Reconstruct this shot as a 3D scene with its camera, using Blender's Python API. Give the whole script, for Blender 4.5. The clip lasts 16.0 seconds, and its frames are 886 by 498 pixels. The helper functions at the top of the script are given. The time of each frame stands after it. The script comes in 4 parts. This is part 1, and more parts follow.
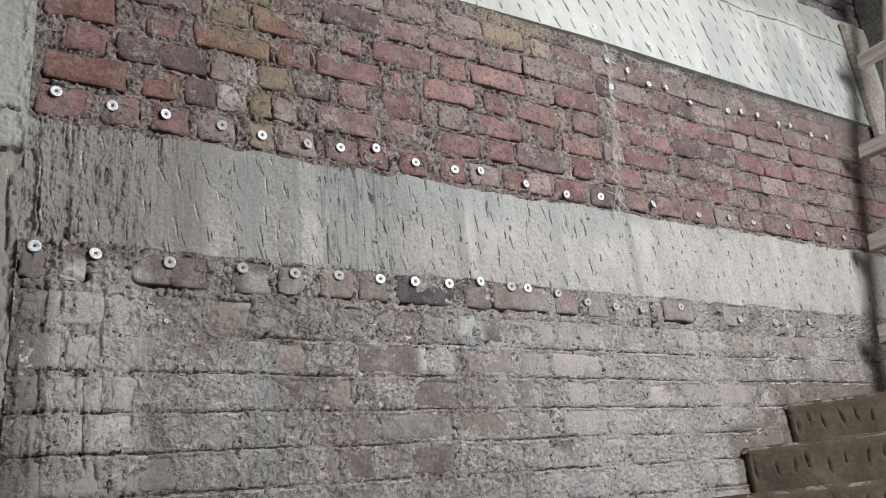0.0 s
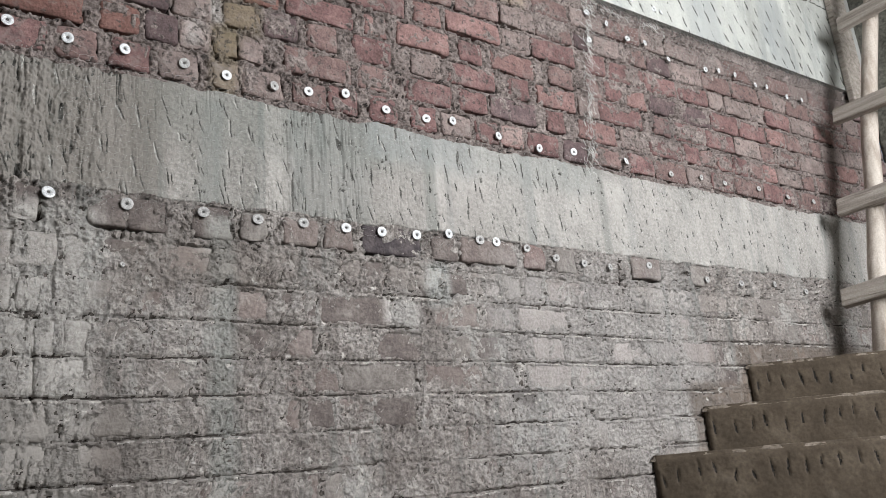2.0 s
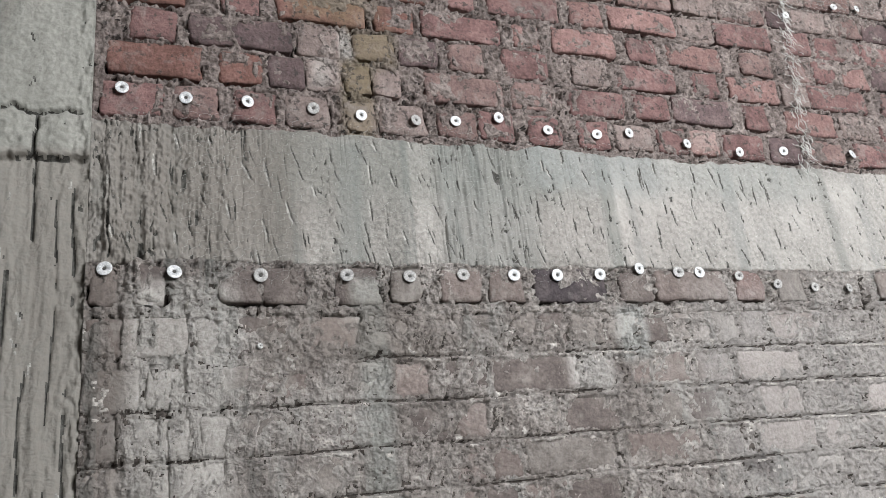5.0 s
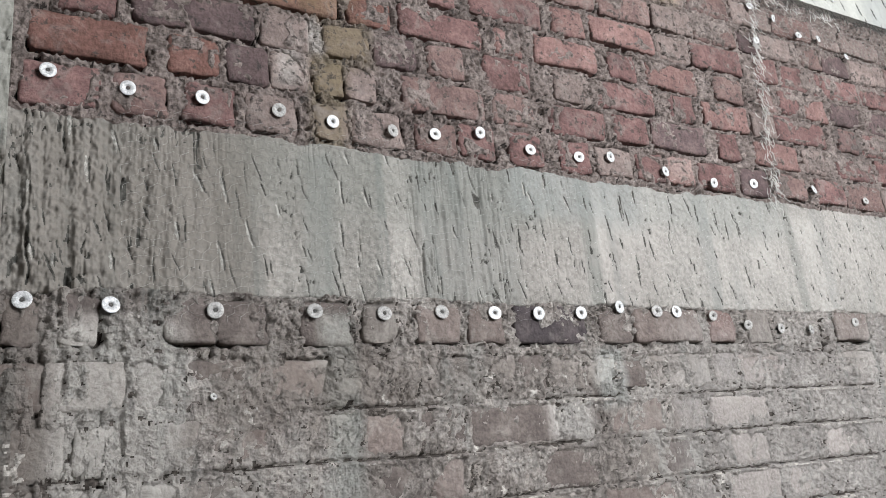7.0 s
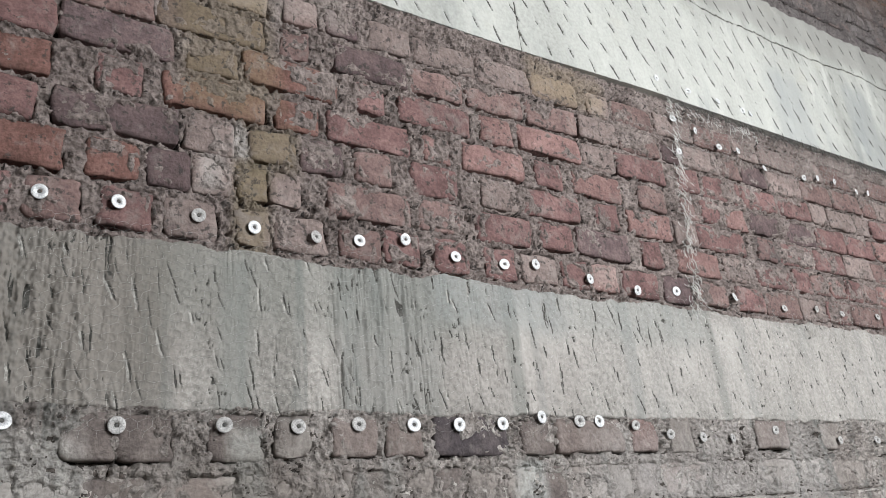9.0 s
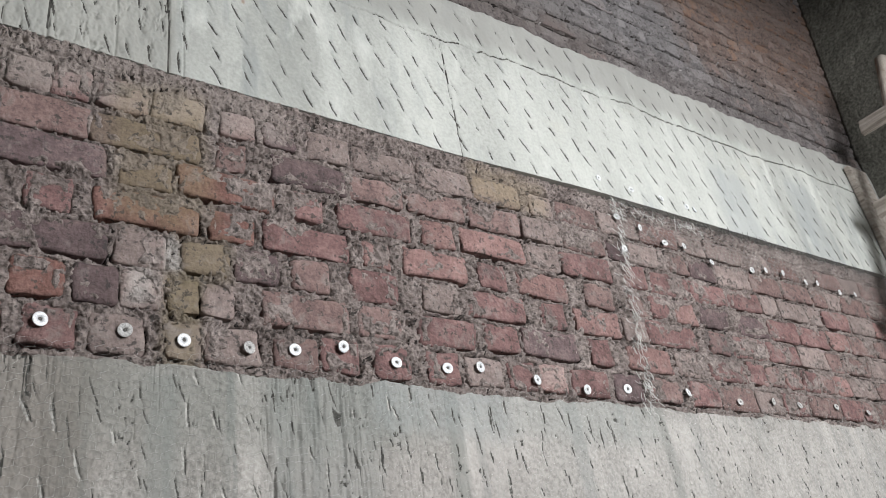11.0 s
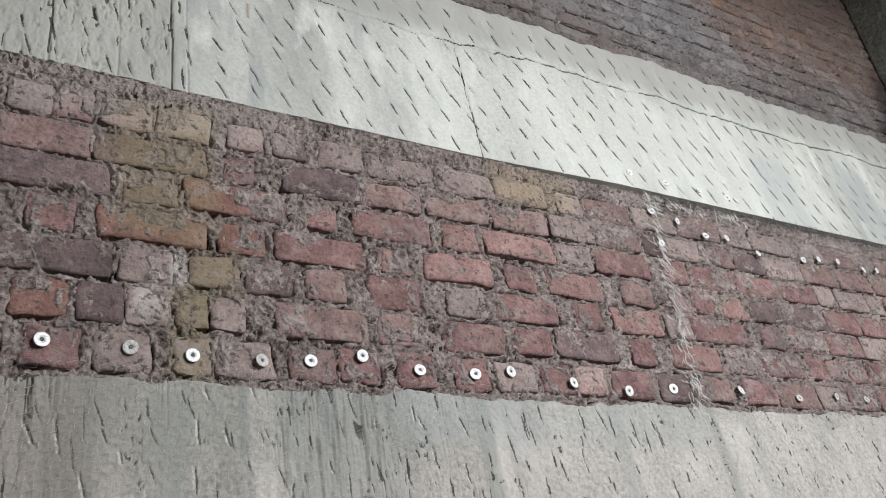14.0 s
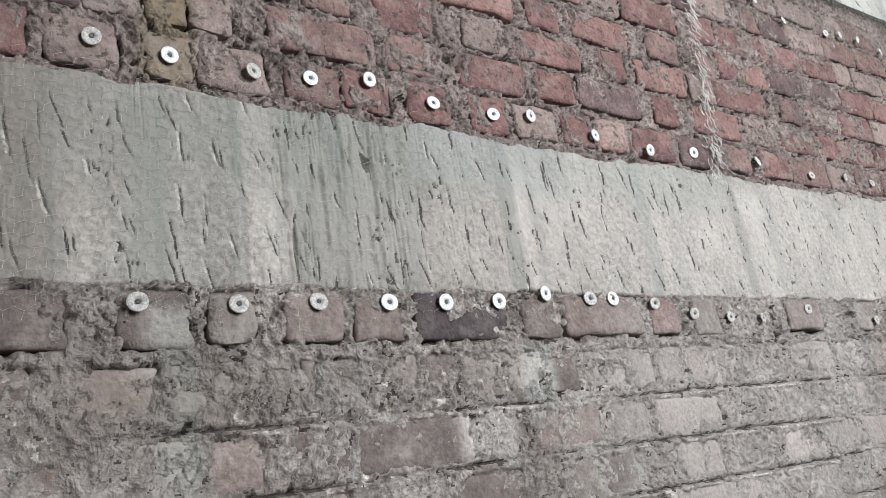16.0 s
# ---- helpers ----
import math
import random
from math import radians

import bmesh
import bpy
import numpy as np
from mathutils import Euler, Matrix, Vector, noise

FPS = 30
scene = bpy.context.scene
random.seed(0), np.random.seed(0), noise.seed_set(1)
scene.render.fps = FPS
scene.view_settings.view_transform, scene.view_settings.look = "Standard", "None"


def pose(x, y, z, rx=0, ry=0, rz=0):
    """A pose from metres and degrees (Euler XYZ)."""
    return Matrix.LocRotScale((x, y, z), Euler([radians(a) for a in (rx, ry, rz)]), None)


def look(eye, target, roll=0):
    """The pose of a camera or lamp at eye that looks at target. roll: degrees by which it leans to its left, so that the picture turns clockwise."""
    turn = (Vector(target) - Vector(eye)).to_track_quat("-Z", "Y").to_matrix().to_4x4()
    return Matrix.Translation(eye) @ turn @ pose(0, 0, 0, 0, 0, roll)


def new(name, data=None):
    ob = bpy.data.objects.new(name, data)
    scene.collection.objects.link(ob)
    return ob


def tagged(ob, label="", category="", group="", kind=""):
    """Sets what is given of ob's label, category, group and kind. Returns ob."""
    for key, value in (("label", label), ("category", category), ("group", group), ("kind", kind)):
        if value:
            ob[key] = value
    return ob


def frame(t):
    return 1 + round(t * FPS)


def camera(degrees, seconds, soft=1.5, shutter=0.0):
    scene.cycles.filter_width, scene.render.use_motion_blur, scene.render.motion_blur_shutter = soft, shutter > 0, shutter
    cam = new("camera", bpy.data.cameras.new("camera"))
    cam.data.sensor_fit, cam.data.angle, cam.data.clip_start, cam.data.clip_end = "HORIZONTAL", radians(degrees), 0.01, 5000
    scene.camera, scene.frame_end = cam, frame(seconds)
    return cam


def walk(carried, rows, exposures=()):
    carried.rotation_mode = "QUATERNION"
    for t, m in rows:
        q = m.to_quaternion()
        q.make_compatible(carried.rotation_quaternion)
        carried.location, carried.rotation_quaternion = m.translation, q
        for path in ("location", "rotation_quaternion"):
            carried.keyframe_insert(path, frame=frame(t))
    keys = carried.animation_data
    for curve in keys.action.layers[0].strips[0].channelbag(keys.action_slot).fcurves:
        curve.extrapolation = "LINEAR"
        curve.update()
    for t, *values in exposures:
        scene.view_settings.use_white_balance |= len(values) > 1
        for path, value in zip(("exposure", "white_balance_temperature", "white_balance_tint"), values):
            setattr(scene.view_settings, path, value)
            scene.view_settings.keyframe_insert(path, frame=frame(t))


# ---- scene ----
cam = camera(58.1, 16.0, 0.5)
PATH = [
    (0, (-0.207, -2.109, 1.471), (0.845, -0.545, 2.142), -6.2),
    (0.5, (-0.191, -2.101, 1.473), (0.867, -0.517, 2.082), -5.9),
    (1, (-0.172, -2.113, 1.471), (0.905, -0.531, 2.052), -5.7),
    (1.5, (-0.157, -2.1, 1.474), (0.953, -0.531, 2.028), -5.5),
    (2, (-0.168, -2.082, 1.475), (0.95, -0.52, 2.03), -5.0),
    (2.5, (-0.185, -2.059, 1.477), (0.909, -0.49, 2.064), -4.9),
    (3, (-0.165, -2.024, 1.476), (0.88, -0.447, 2.126), -5.5),
    (3.5, (-0.062, -1.977, 1.513), (0.912, -0.366, 2.19), -6.8),
    (4, (0.049, -1.897, 1.617), (0.946, -0.249, 2.308), -7.6),
    (4.5, (0.068, -1.854, 1.616), (0.797, -0.123, 2.302), -6.9),
    (4.7, (0.061, -1.825, 1.619), (0.767, -0.081, 2.296), -6.8),
    (6.8, (-0.09, -1.513, 1.87), (0.892, 0.127, 2.46), -6.1),
    (7, (-0.08, -1.521, 1.867), (0.912, 0.118, 2.44), -6.2),
    (7.5, (-0.072, -1.548, 1.878), (0.946, 0.079, 2.44), -6.3),
    (8, (-0.057, -1.563, 1.887), (1.001, 0.028, 2.476), -6.2),
    (8.5, (-0.047, -1.556, 1.908), (1.045, -0.015, 2.567), -6.4),
    (9, (-0.036, -1.564, 1.933), (1.056, -0.061, 2.675), -6.4),
    (9.5, (-0.003, -1.571, 1.95), (1.082, -0.108, 2.778), -6.8),
    (9.7, (0.008, -1.572, 1.954), (1.106, -0.127, 2.795), -7.1),
    (11.8, (0.059, -1.635, 1.914), (1.136, -0.312, 2.958), -11.3),
    (12, (0.061, -1.633, 1.913), (1.098, -0.301, 2.986), -10.7),
    (12.5, (0.069, -1.626, 1.927), (1.028, -0.287, 3.06), -10.7),
    (13, (0.068, -1.635, 1.941), (0.944, -0.3, 3.146), -10.6),
    (13.5, (0.109, -1.608, 1.919), (0.964, -0.282, 3.149), -10.6),
    (14, (0.184, -1.562, 1.898), (1.161, -0.166, 2.944), -11.4),
    (14.5, (0.243, -1.529, 1.876), (1.322, -0.094, 2.759), -11.1),
    (15, (0.258, -1.486, 1.853), (1.373, -0.011, 2.615), -10.4),
    (15.5, (0.242, -1.4, 1.848), (1.363, 0.131, 2.481), -10.2),
    (16, (0.196, -1.213, 1.901), (1.343, 0.32, 2.48), -9.0),
]
EXPOSURES = [(0, 0.02), (1.3, 0.13), (2, 0.06), (3.2, 0.0), (4.5, 0.13), (7, 0.1), (7.6, 0.12), (8.5, -0.02), (9.5, -0.01), (11.8, -0.04), (13.5, -0.02), (14.5, -0.03), (15.5, -0.04), (16, 0.15)]
walk(cam, [(t, look(eye, target, roll)) for t, eye, target, roll in PATH], EXPOSURES)

# ---- world and light ----
world = bpy.data.worlds.new("world")
scene.world = world
world.use_nodes = True
wn = world.node_tree.nodes
sky = wn.new("ShaderNodeTexSky")
sky.sky_type, sky.sun_disc = "NISHITA", False
sky.sun_elevation, sky.sun_rotation = radians(50), radians(200)
wn["Background"].inputs[1].default_value = 0.10
world.node_tree.links.new(sky.outputs[0], wn["Background"].inputs[0])


def area_lamp(name, eye, target, sx, sy, watts, colour):
    lamp = bpy.data.lights.new(name, "AREA")
    lamp.shape, lamp.size, lamp.size_y, lamp.energy, lamp.color = "RECTANGLE", sx, sy, watts, colour
    ob = new(name, lamp)
    ob.matrix_world = look(eye, target)
    return ob


# daylight in the large unglazed opening of the opposite wall
area_lamp("opening_daylight", (2.5, -4.45, 3.4), (2.3, 0, 2.4), 2.0, 2.0, 400, (0.955, 0.98, 1.0))
# fill lamp added at the left to brighten the near wall; no opening there
area_lamp("side_daylight", (-2.9, -2.1, 2.5), (1.0, 0, 2.2), 1.6, 1.9, 17, (0.955, 0.98, 1.0))
scene.view_settings.exposure = 0.0


# ---- small tools ----
def noise2(x, z, scale, seed, octaves=1, gain=0.5):
    """Smooth value noise in 0..1 at points x, z; scale is the size of its lumps in metres."""
    table = np.random.RandomState(seed).rand(256, 256)
    total, amp, norm = 0.0, 1.0, 0.0
    for _ in range(octaves):
        u, v = x / scale + 37.7, z / scale + 11.3
        iu, iv = np.floor(u).astype(int), np.floor(v).astype(int)
        fu, fv = u - iu, v - iv
        fu, fv = fu * fu * (3 - 2 * fu), fv * fv * (3 - 2 * fv)
        a, b = table[iu % 256, iv % 256], table[(iu + 1) % 256, iv % 256]
        c, d = table[iu % 256, (iv + 1) % 256], table[(iu + 1) % 256, (iv + 1) % 256]
        total = total + amp * ((a * (1 - fu) + b * fu) * (1 - fv) + (c * (1 - fu) + d * fu) * fv)
        norm += amp
        amp, scale = amp * gain, scale / 2.0
    return total / norm


def ramp(v, lo, hi):
    s = np.clip((v - lo) / (hi - lo), 0, 1)
    return s * s * (3 - 2 * s)


def spaced(start, stop, step, grow=0.0, pivot=0.0):
    """Positions from start to stop whose step grows with the distance past pivot."""
    out, v = [], start
    while v < stop - step * 0.5:
        out.append(v)
        v += step * (1 + grow * max(0.0, v - pivot))
    out.append(stop)
    return np.array(out)


def part(name, bm, material, parent=None, label=""):
    me = bpy.data.meshes.new(name)
    bm.to_mesh(me)
    bm.free()
    me.materials.append(material)
    ob = new(name, me)
    if parent:
        ob.parent = parent
    if label:
        ob["label"] = label
    return ob


def sheet(name, us, vs, height, depth, place, material):
    """A slab whose face is a fine relief: height(u, v) stands out of its plane; place(u, v, h) gives the coordinates."""
    us, vs = np.array(us), np.array(vs)
    U, V = np.meshgrid(us, vs, indexing="ij")
    H = height(U, V)
    H, scar = H if isinstance(H, tuple) else (H, None)
    nu, nv = len(us), len(vs)
    front = np.stack(place(U, V, H), -1).reshape(-1, 3)
    idx = np.arange(nu * nv).reshape(nu, nv)
    quads = np.stack([idx[:-1, :-1], idx[1:, :-1], idx[1:, 1:], idx[:-1, 1:]], -1).reshape(-1, 4)
    ring = np.concatenate([idx[:, 0], idx[-1, 1:], idx[-2::-1, -1], idx[0, -2:0:-1]])
    flat = np.full(nu * nv, -depth).reshape(nu, nv)
    back = np.stack(place(U, V, flat), -1).reshape(-1, 3)[ring]
    n0, n = nu * nv, len(ring)
    k = np.arange(n)
    skirt = np.stack([ring[k], n0 + k, n0 + (k + 1) % n, ring[(k + 1) % n]], -1)
    co = np.concatenate([front, back])
    faces = np.concatenate([quads, skirt])
    me = bpy.data.meshes.new(name)
    me.vertices.add(len(co))
    me.vertices.foreach_set("co", co.ravel())
    loops = np.concatenate([faces.ravel(), n0 + k[::-1]])
    me.loops.add(len(loops))
    me.loops.foreach_set("vertex_index", loops.astype(np.int32))
    me.polygons.add(len(faces) + 1)
    me.polygons.foreach_set("loop_start", np.concatenate([np.arange(len(faces)) * 4, [len(faces) * 4]]).astype(np.int32))
    me.update(calc_edges=True)
    me.validate()
    me.polygons.foreach_set("use_smooth", np.r_[np.ones(len(quads), bool), np.zeros(len(skirt) + 1, bool)])
    me.materials.append(material)
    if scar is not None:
        # recess faces take a painted-shade material, freshly crushed concrete and lips a pale one
        pale, face_shade = [(a[:-1, :-1] + a[1:, :-1] + a[1:, 1:] + a[:-1, 1:]).ravel() / 4 for a in scar]
        slot = np.where(face_shade > 0.42, 1, np.where(pale > 0.45, 2, 0))
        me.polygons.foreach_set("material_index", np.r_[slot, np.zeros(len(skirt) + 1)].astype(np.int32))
        for extra in CUT_TONES.get(material.name, CUT_TONES["beam_concrete"]):
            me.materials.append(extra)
    return new(name, me)


def on_wall(u, v, h):
    return u, -h, v


def box(bm, lo, hi, bevel=0.0, m=None):
    made = bmesh.ops.create_cube(bm, size=1.0)["verts"]
    for v in made:
        v.co = Vector([(lo[i] + hi[i]) / 2 + v.co[i] * (hi[i] - lo[i]) for i in range(3)])
    if bevel:
        edges = list({e for v in made for e in v.link_edges})
        bmesh.ops.bevel(bm, geom=edges, offset=bevel, segments=2, affect="EDGES")
    if m:
        bmesh.ops.transform(bm, matrix=m, verts=[v for v in bm.verts])
    return bm


def tube(bm, path, radii, sides=12, wobble=0.0, rng=None):
    """A closed tube along a list of points."""
    rings = []
    path = [Vector(p) for p in path]
    for i, p in enumerate(path):
        way = (path[min(i + 1, len(path) - 1)] - path[max(i - 1, 0)]).normalized()
        side = way.cross(Vector((0.3, 1, 0.2))).normalized()
        up = side.cross(way)
        ring = []
        for k in range(sides):
            a = 2 * math.pi * k / sides
            r = radii[i] * (1 + (rng.uniform(-wobble, wobble) if rng else 0))
            ring.append(bm.verts.new(p + (side * math.cos(a) + up * math.sin(a)) * r))
        rings.append(ring)
    for a, b in zip(rings, rings[1:]):
        for k in range(sides):
            f = bm.faces.new((a[k], a[(k + 1) % sides], b[(k + 1) % sides], b[k]))
            f.smooth = True
    bm.faces.new(rings[0][::-1])
    bm.faces.new(rings[-1])
    return bm


# ---- materials ----
def surface(name, stops, scale=4.0, fine=60.0, bump=0.25, rough=0.9, stretch=(1, 1, 1), dust=None, stain=None, per_object=0.0, metal=0.0, specks=None, bands=(), grit=0.55):
    """A rough building surface. stops: (position, colour) of the broad mottling; dust: (colour, amount) in fine patches;
    stain: (colour, scale, threshold, stretch, amount); per_object: brightness spread between pieces; specks: dark pits;
    bands: patches (x0, x1, z0, z1, colour, amount, edge) with ragged edges."""
    m = bpy.data.materials.new(name)
    m.use_nodes = True
    nt = m.node_tree
    n, link = nt.nodes, nt.links.new
    b = n["Principled BSDF"]
    b.inputs["Roughness"].default_value, b.inputs["Metallic"].default_value = rough, metal
    b.inputs["Specular IOR Level"].default_value = 0.25
    geo = n.new("ShaderNodeNewGeometry")
    coord = geo.outputs["Position"]

    def noise_at(sc, detail, st=(1, 1, 1), distort=0.0, seed=0.0):
        mp = n.new("ShaderNodeMapping")
        mp.inputs["Scale"].default_value = st
        mp.inputs["Location"].default_value = (seed, seed * 1.7, seed * 0.6)
        link(coord, mp.inputs["Vector"])
        t = n.new("ShaderNodeTexNoise")
        t.inputs["Scale"].default_value, t.inputs["Detail"].default_value = sc, detail
        t.inputs["Roughness"].default_value, t.inputs["Distortion"].default_value = 0.62, distort
        link(mp.outputs[0], t.inputs["Vector"])
        return t.outputs["Fac"]

    def ramp_of(fac, items):
        r = n.new("ShaderNodeValToRGB")
        while len(r.color_ramp.elements) < len(items):
            r.color_ramp.elements.new(0.5)
        for e, (p, c) in zip(r.color_ramp.elements, items):
            e.position, e.color = p, (*c, 1)
        link(fac, r.inputs[0])
        return r.outputs[0]

    def mixed(fac, a, c, kind="MIX"):
        x = n.new("ShaderNodeMix")
        x.data_type, x.blend_type = "RGBA", kind
        for value, socket in ((fac, x.inputs[0]), (a, x.inputs[6]), (c, x.inputs[7])):
            if isinstance(value, (int, float)):
                socket.default_value = value
            elif isinstance(value, tuple):
                socket.default_value = (*value, 1)
            else:
                link(value, socket)
        return x.outputs[2]

    colour = ramp_of(noise_at(scale, 8, stretch), stops)
    grain = noise_at(fine, 6, (1, 1, 1), 0.0, 3.0)
    colour = mixed(grit, colour, ramp_of(grain, [(0.36, (0.14,) * 3), (0.5, (0.5,) * 3), (0.64, (0.86,) * 3)]), "OVERLAY")
    if stain:
        for k, (c, sc, th, st, amount) in enumerate(stain):
            f = ramp_of(noise_at(sc, 5, st, 0.3, 5.0 + 3 * k), [(th, (0, 0, 0)), (min(th + 0.14, 1), (amount,) * 3)])
            colour = mixed(f, colour, c)
    if bands:
        parts_ = n.new("ShaderNodeSeparateXYZ")
        link(coord, parts_.inputs[0])
        ragged = noise_at(9, 6, (1, 1, 0.4), 0.0, 31.0)
        for x0, x1, z0, z1, c, amount, edge in bands:
            mask = None
            for axis, lo, hi in (("X", x0, x1), ("Z", z0, z1)):
                shifted = n.new("ShaderNodeMath")
                shifted.operation = "MULTIPLY_ADD"
                shifted.inputs[1].default_value = edge * 2
                link(ragged, shifted.inputs[0])
                link(parts_.outputs[axis], shifted.inputs[2])
                for a, d in ((lo + edge, edge * 0.6), (hi + edge, -edge * 0.6)):
                    mr = n.new("ShaderNodeMapRange")
                    mr.interpolation_type = "SMOOTHSTEP"
                    mr.inputs[1].default_value, mr.inputs[2].default_value = a - d, a + d
                    link(shifted.outputs[0], mr.inputs[0])
                    if mask is None:
                        mask = mr.outputs[0]
                    else:
                        mul = n.new("ShaderNodeMath")
                        mul.operation = "MULTIPLY"
                        link(mask, mul.inputs[0])
                        link(mr.outputs[0], mul.inputs[1])
                        mask = mul.outputs[0]
            worn = n.new("ShaderNodeMath")
            worn.operation = "MULTIPLY"
            link(mask, worn.inputs[0])
            link(ramp_of(grain, [(0.3, (amount * 0.45,) * 3), (0.6, (amount,) * 3)]), worn.inputs[1])
            colour = mixed(worn.outputs[0], colour, c)
    if dust:
        c, th, amount = dust
        f = ramp_of(noise_at(22, 8, (1, 1, 1), 0.6, 9.0), [(th, (0, 0, 0)), (th + 0.16, (amount,) * 3)])
        colour = mixed(f, colour, c)
    if specks:
        f = ramp_of(noise_at(specks, 3, (1, 1, 1), 0, 14.0), [(0.35, (0.8,) * 3), (0.42, (0, 0, 0))])
        colour = mixed(f, colour, (0.05, 0.045, 0.042))
    if per_object:
        info = n.new("ShaderNodeObjectInfo")
        mr = n.new("ShaderNodeMapRange")
        mr.inputs[3].default_value, mr.inputs[4].default_value = 1 - per_object, 1 + per_object
        link(info.outputs["Random"], mr.inputs[0])
        hs = n.new("ShaderNodeHueSaturation")
        link(mr.outputs[0], hs.inputs["Value"])
        link(colour, hs.inputs["Color"])
        colour = hs.outputs[0]
    link(colour, b.inputs["Base Color"])
    bp = n.new("ShaderNodeBump")
    bp.inputs["Strength"].default_value, bp.inputs["Distance"].default_value = bump, 0.045
    add = n.new("ShaderNodeMath")
    add.operation = "MULTIPLY_ADD"
    add.inputs[1].default_value = 0.6
    link(grain, add.inputs[0])
    link(noise_at(fine * 0.3, 7, (1, 1, 1), 0.4, 21.0), add.inputs[2])
    link(add.outputs[0], bp.inputs["Height"])
    link(bp.outputs[0], b.inputs["Normal"])
    return m


DUST = (0.25, 0.22, 0.205)
# rust-coloured weathering high on the brickwork above the pale beam
# the brown band near the column also puts the shade up there into colour
RUST_AND_SHADE = [(3.1, 5.2, 4.6, 5.6, (0.22, 0.125, 0.085), 0.42, 0.35), (0.5, 2.4, 4.2, 4.7, (0.12, 0.098, 0.09), 0.6, 0.15), (1.9, 3.2, 4.4, 4.9, (0.2, 0.195, 0.2), 0.5, 0.2)]
# old moss and lime runs on the red brickwork
RUNS = [(-0.1, 0.85, 3.3, 3.46, (0.33, 0.285, 0.262), 0.6, 0.05), (0.535, 0.635, 2.62, 2.86, (0.2, 0.165, 0.1), 0.6, 0.04), (0.57, 0.7, 2.84, 2.96, (0.18, 0.15, 0.095), 0.55, 0.04), (0.42, 0.64, 2.97, 3.4, (0.21, 0.17, 0.1), 0.45, 0.06),
        (0.465, 0.5, 2.765, 2.85, (0.38, 0.35, 0.33), 0.7, 0.03), (0.54, 0.575, 2.86, 2.95, (0.44, 0.41, 0.385), 0.9, 0.02), (1.5, 1.85, 3.3, 3.44, (0.3, 0.24, 0.17), 0.6, 0.05),
        (1.64, 1.74, 2.66, 2.74, (0.36, 0.29, 0.265), 0.6, 0.04), (2.5, 2.65, 2.83, 2.95, (0.07, 0.06, 0.06), 0.6, 0.05)]
mat_mortar = surface("mortar", [(0.3, (0.14, 0.113, 0.105)), (0.5, (0.226, 0.186, 0.172)), (0.72, (0.335, 0.285, 0.265))], 9, 60, 0.8, 0.95, specks=50, bands=RUNS, grit=0.5)
# purplish mortar of the upper wall, partly darkened to paint the dimmer light
mat_mortar_high = surface("dusky_mortar", [(0.3, (0.085, 0.074, 0.073)), (0.5, (0.135, 0.119, 0.117)), (0.72, (0.2, 0.178, 0.174))], 7, 60, 0.7, 0.95, specks=50, bands=RUST_AND_SHADE, grit=0.4)
# lime and mud stains, with painted light at right and shade lower left
LIME_AND_SHADING = [(0.015, 0.24, 1.2, 2.22, (0.5, 0.475, 0.445), 0.75, 0.05), (0.53, 0.6, 1.2, 2.24, (0.34, 0.35, 0.325), 0.6, 0.03), (1.08, 1.22, 1.94, 2.05, (0.5, 0.475, 0.45), 0.75, 0.05),
        (1.25, 1.33, 2.02, 2.16, (0.42, 0.43, 0.41), 0.7, 0.03), (1.5, 2.6, 1.5, 2.2, (0.44, 0.42, 0.405), 0.5, 0.25), (2.46, 2.86, 1.2, 1.76, (0.15, 0.115, 0.09), 0.8, 0.04),
        (2.8, 4.6, 1.2, 1.93, (0.15, 0.115, 0.09), 0.75, 0.05), (1.56, 1.66, 1.7, 1.75, (0.07, 0.06, 0.06), 0.6, 0.03), (-0.06, 0.02, 1.2, 2.3, (0.16, 0.135, 0.12), 0.6, 0.03),
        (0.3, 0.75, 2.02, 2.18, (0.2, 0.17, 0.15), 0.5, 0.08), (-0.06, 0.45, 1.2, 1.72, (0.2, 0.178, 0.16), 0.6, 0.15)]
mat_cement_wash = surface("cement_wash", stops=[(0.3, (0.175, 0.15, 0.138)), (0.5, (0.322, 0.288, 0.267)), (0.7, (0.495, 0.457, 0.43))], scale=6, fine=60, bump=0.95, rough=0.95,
                          stain=[((0.45, 0.43, 0.405), 5.0, 0.56, (1.3, 1, 0.5), 0.75), ((0.17, 0.142, 0.128), 8.0, 0.53, (1, 1, 1), 0.45), ((0.19, 0.198, 0.185), 7.0, 0.55, (2, 1, 0.14), 0.65)], bands=LIME_AND_SHADING, grit=0.55)
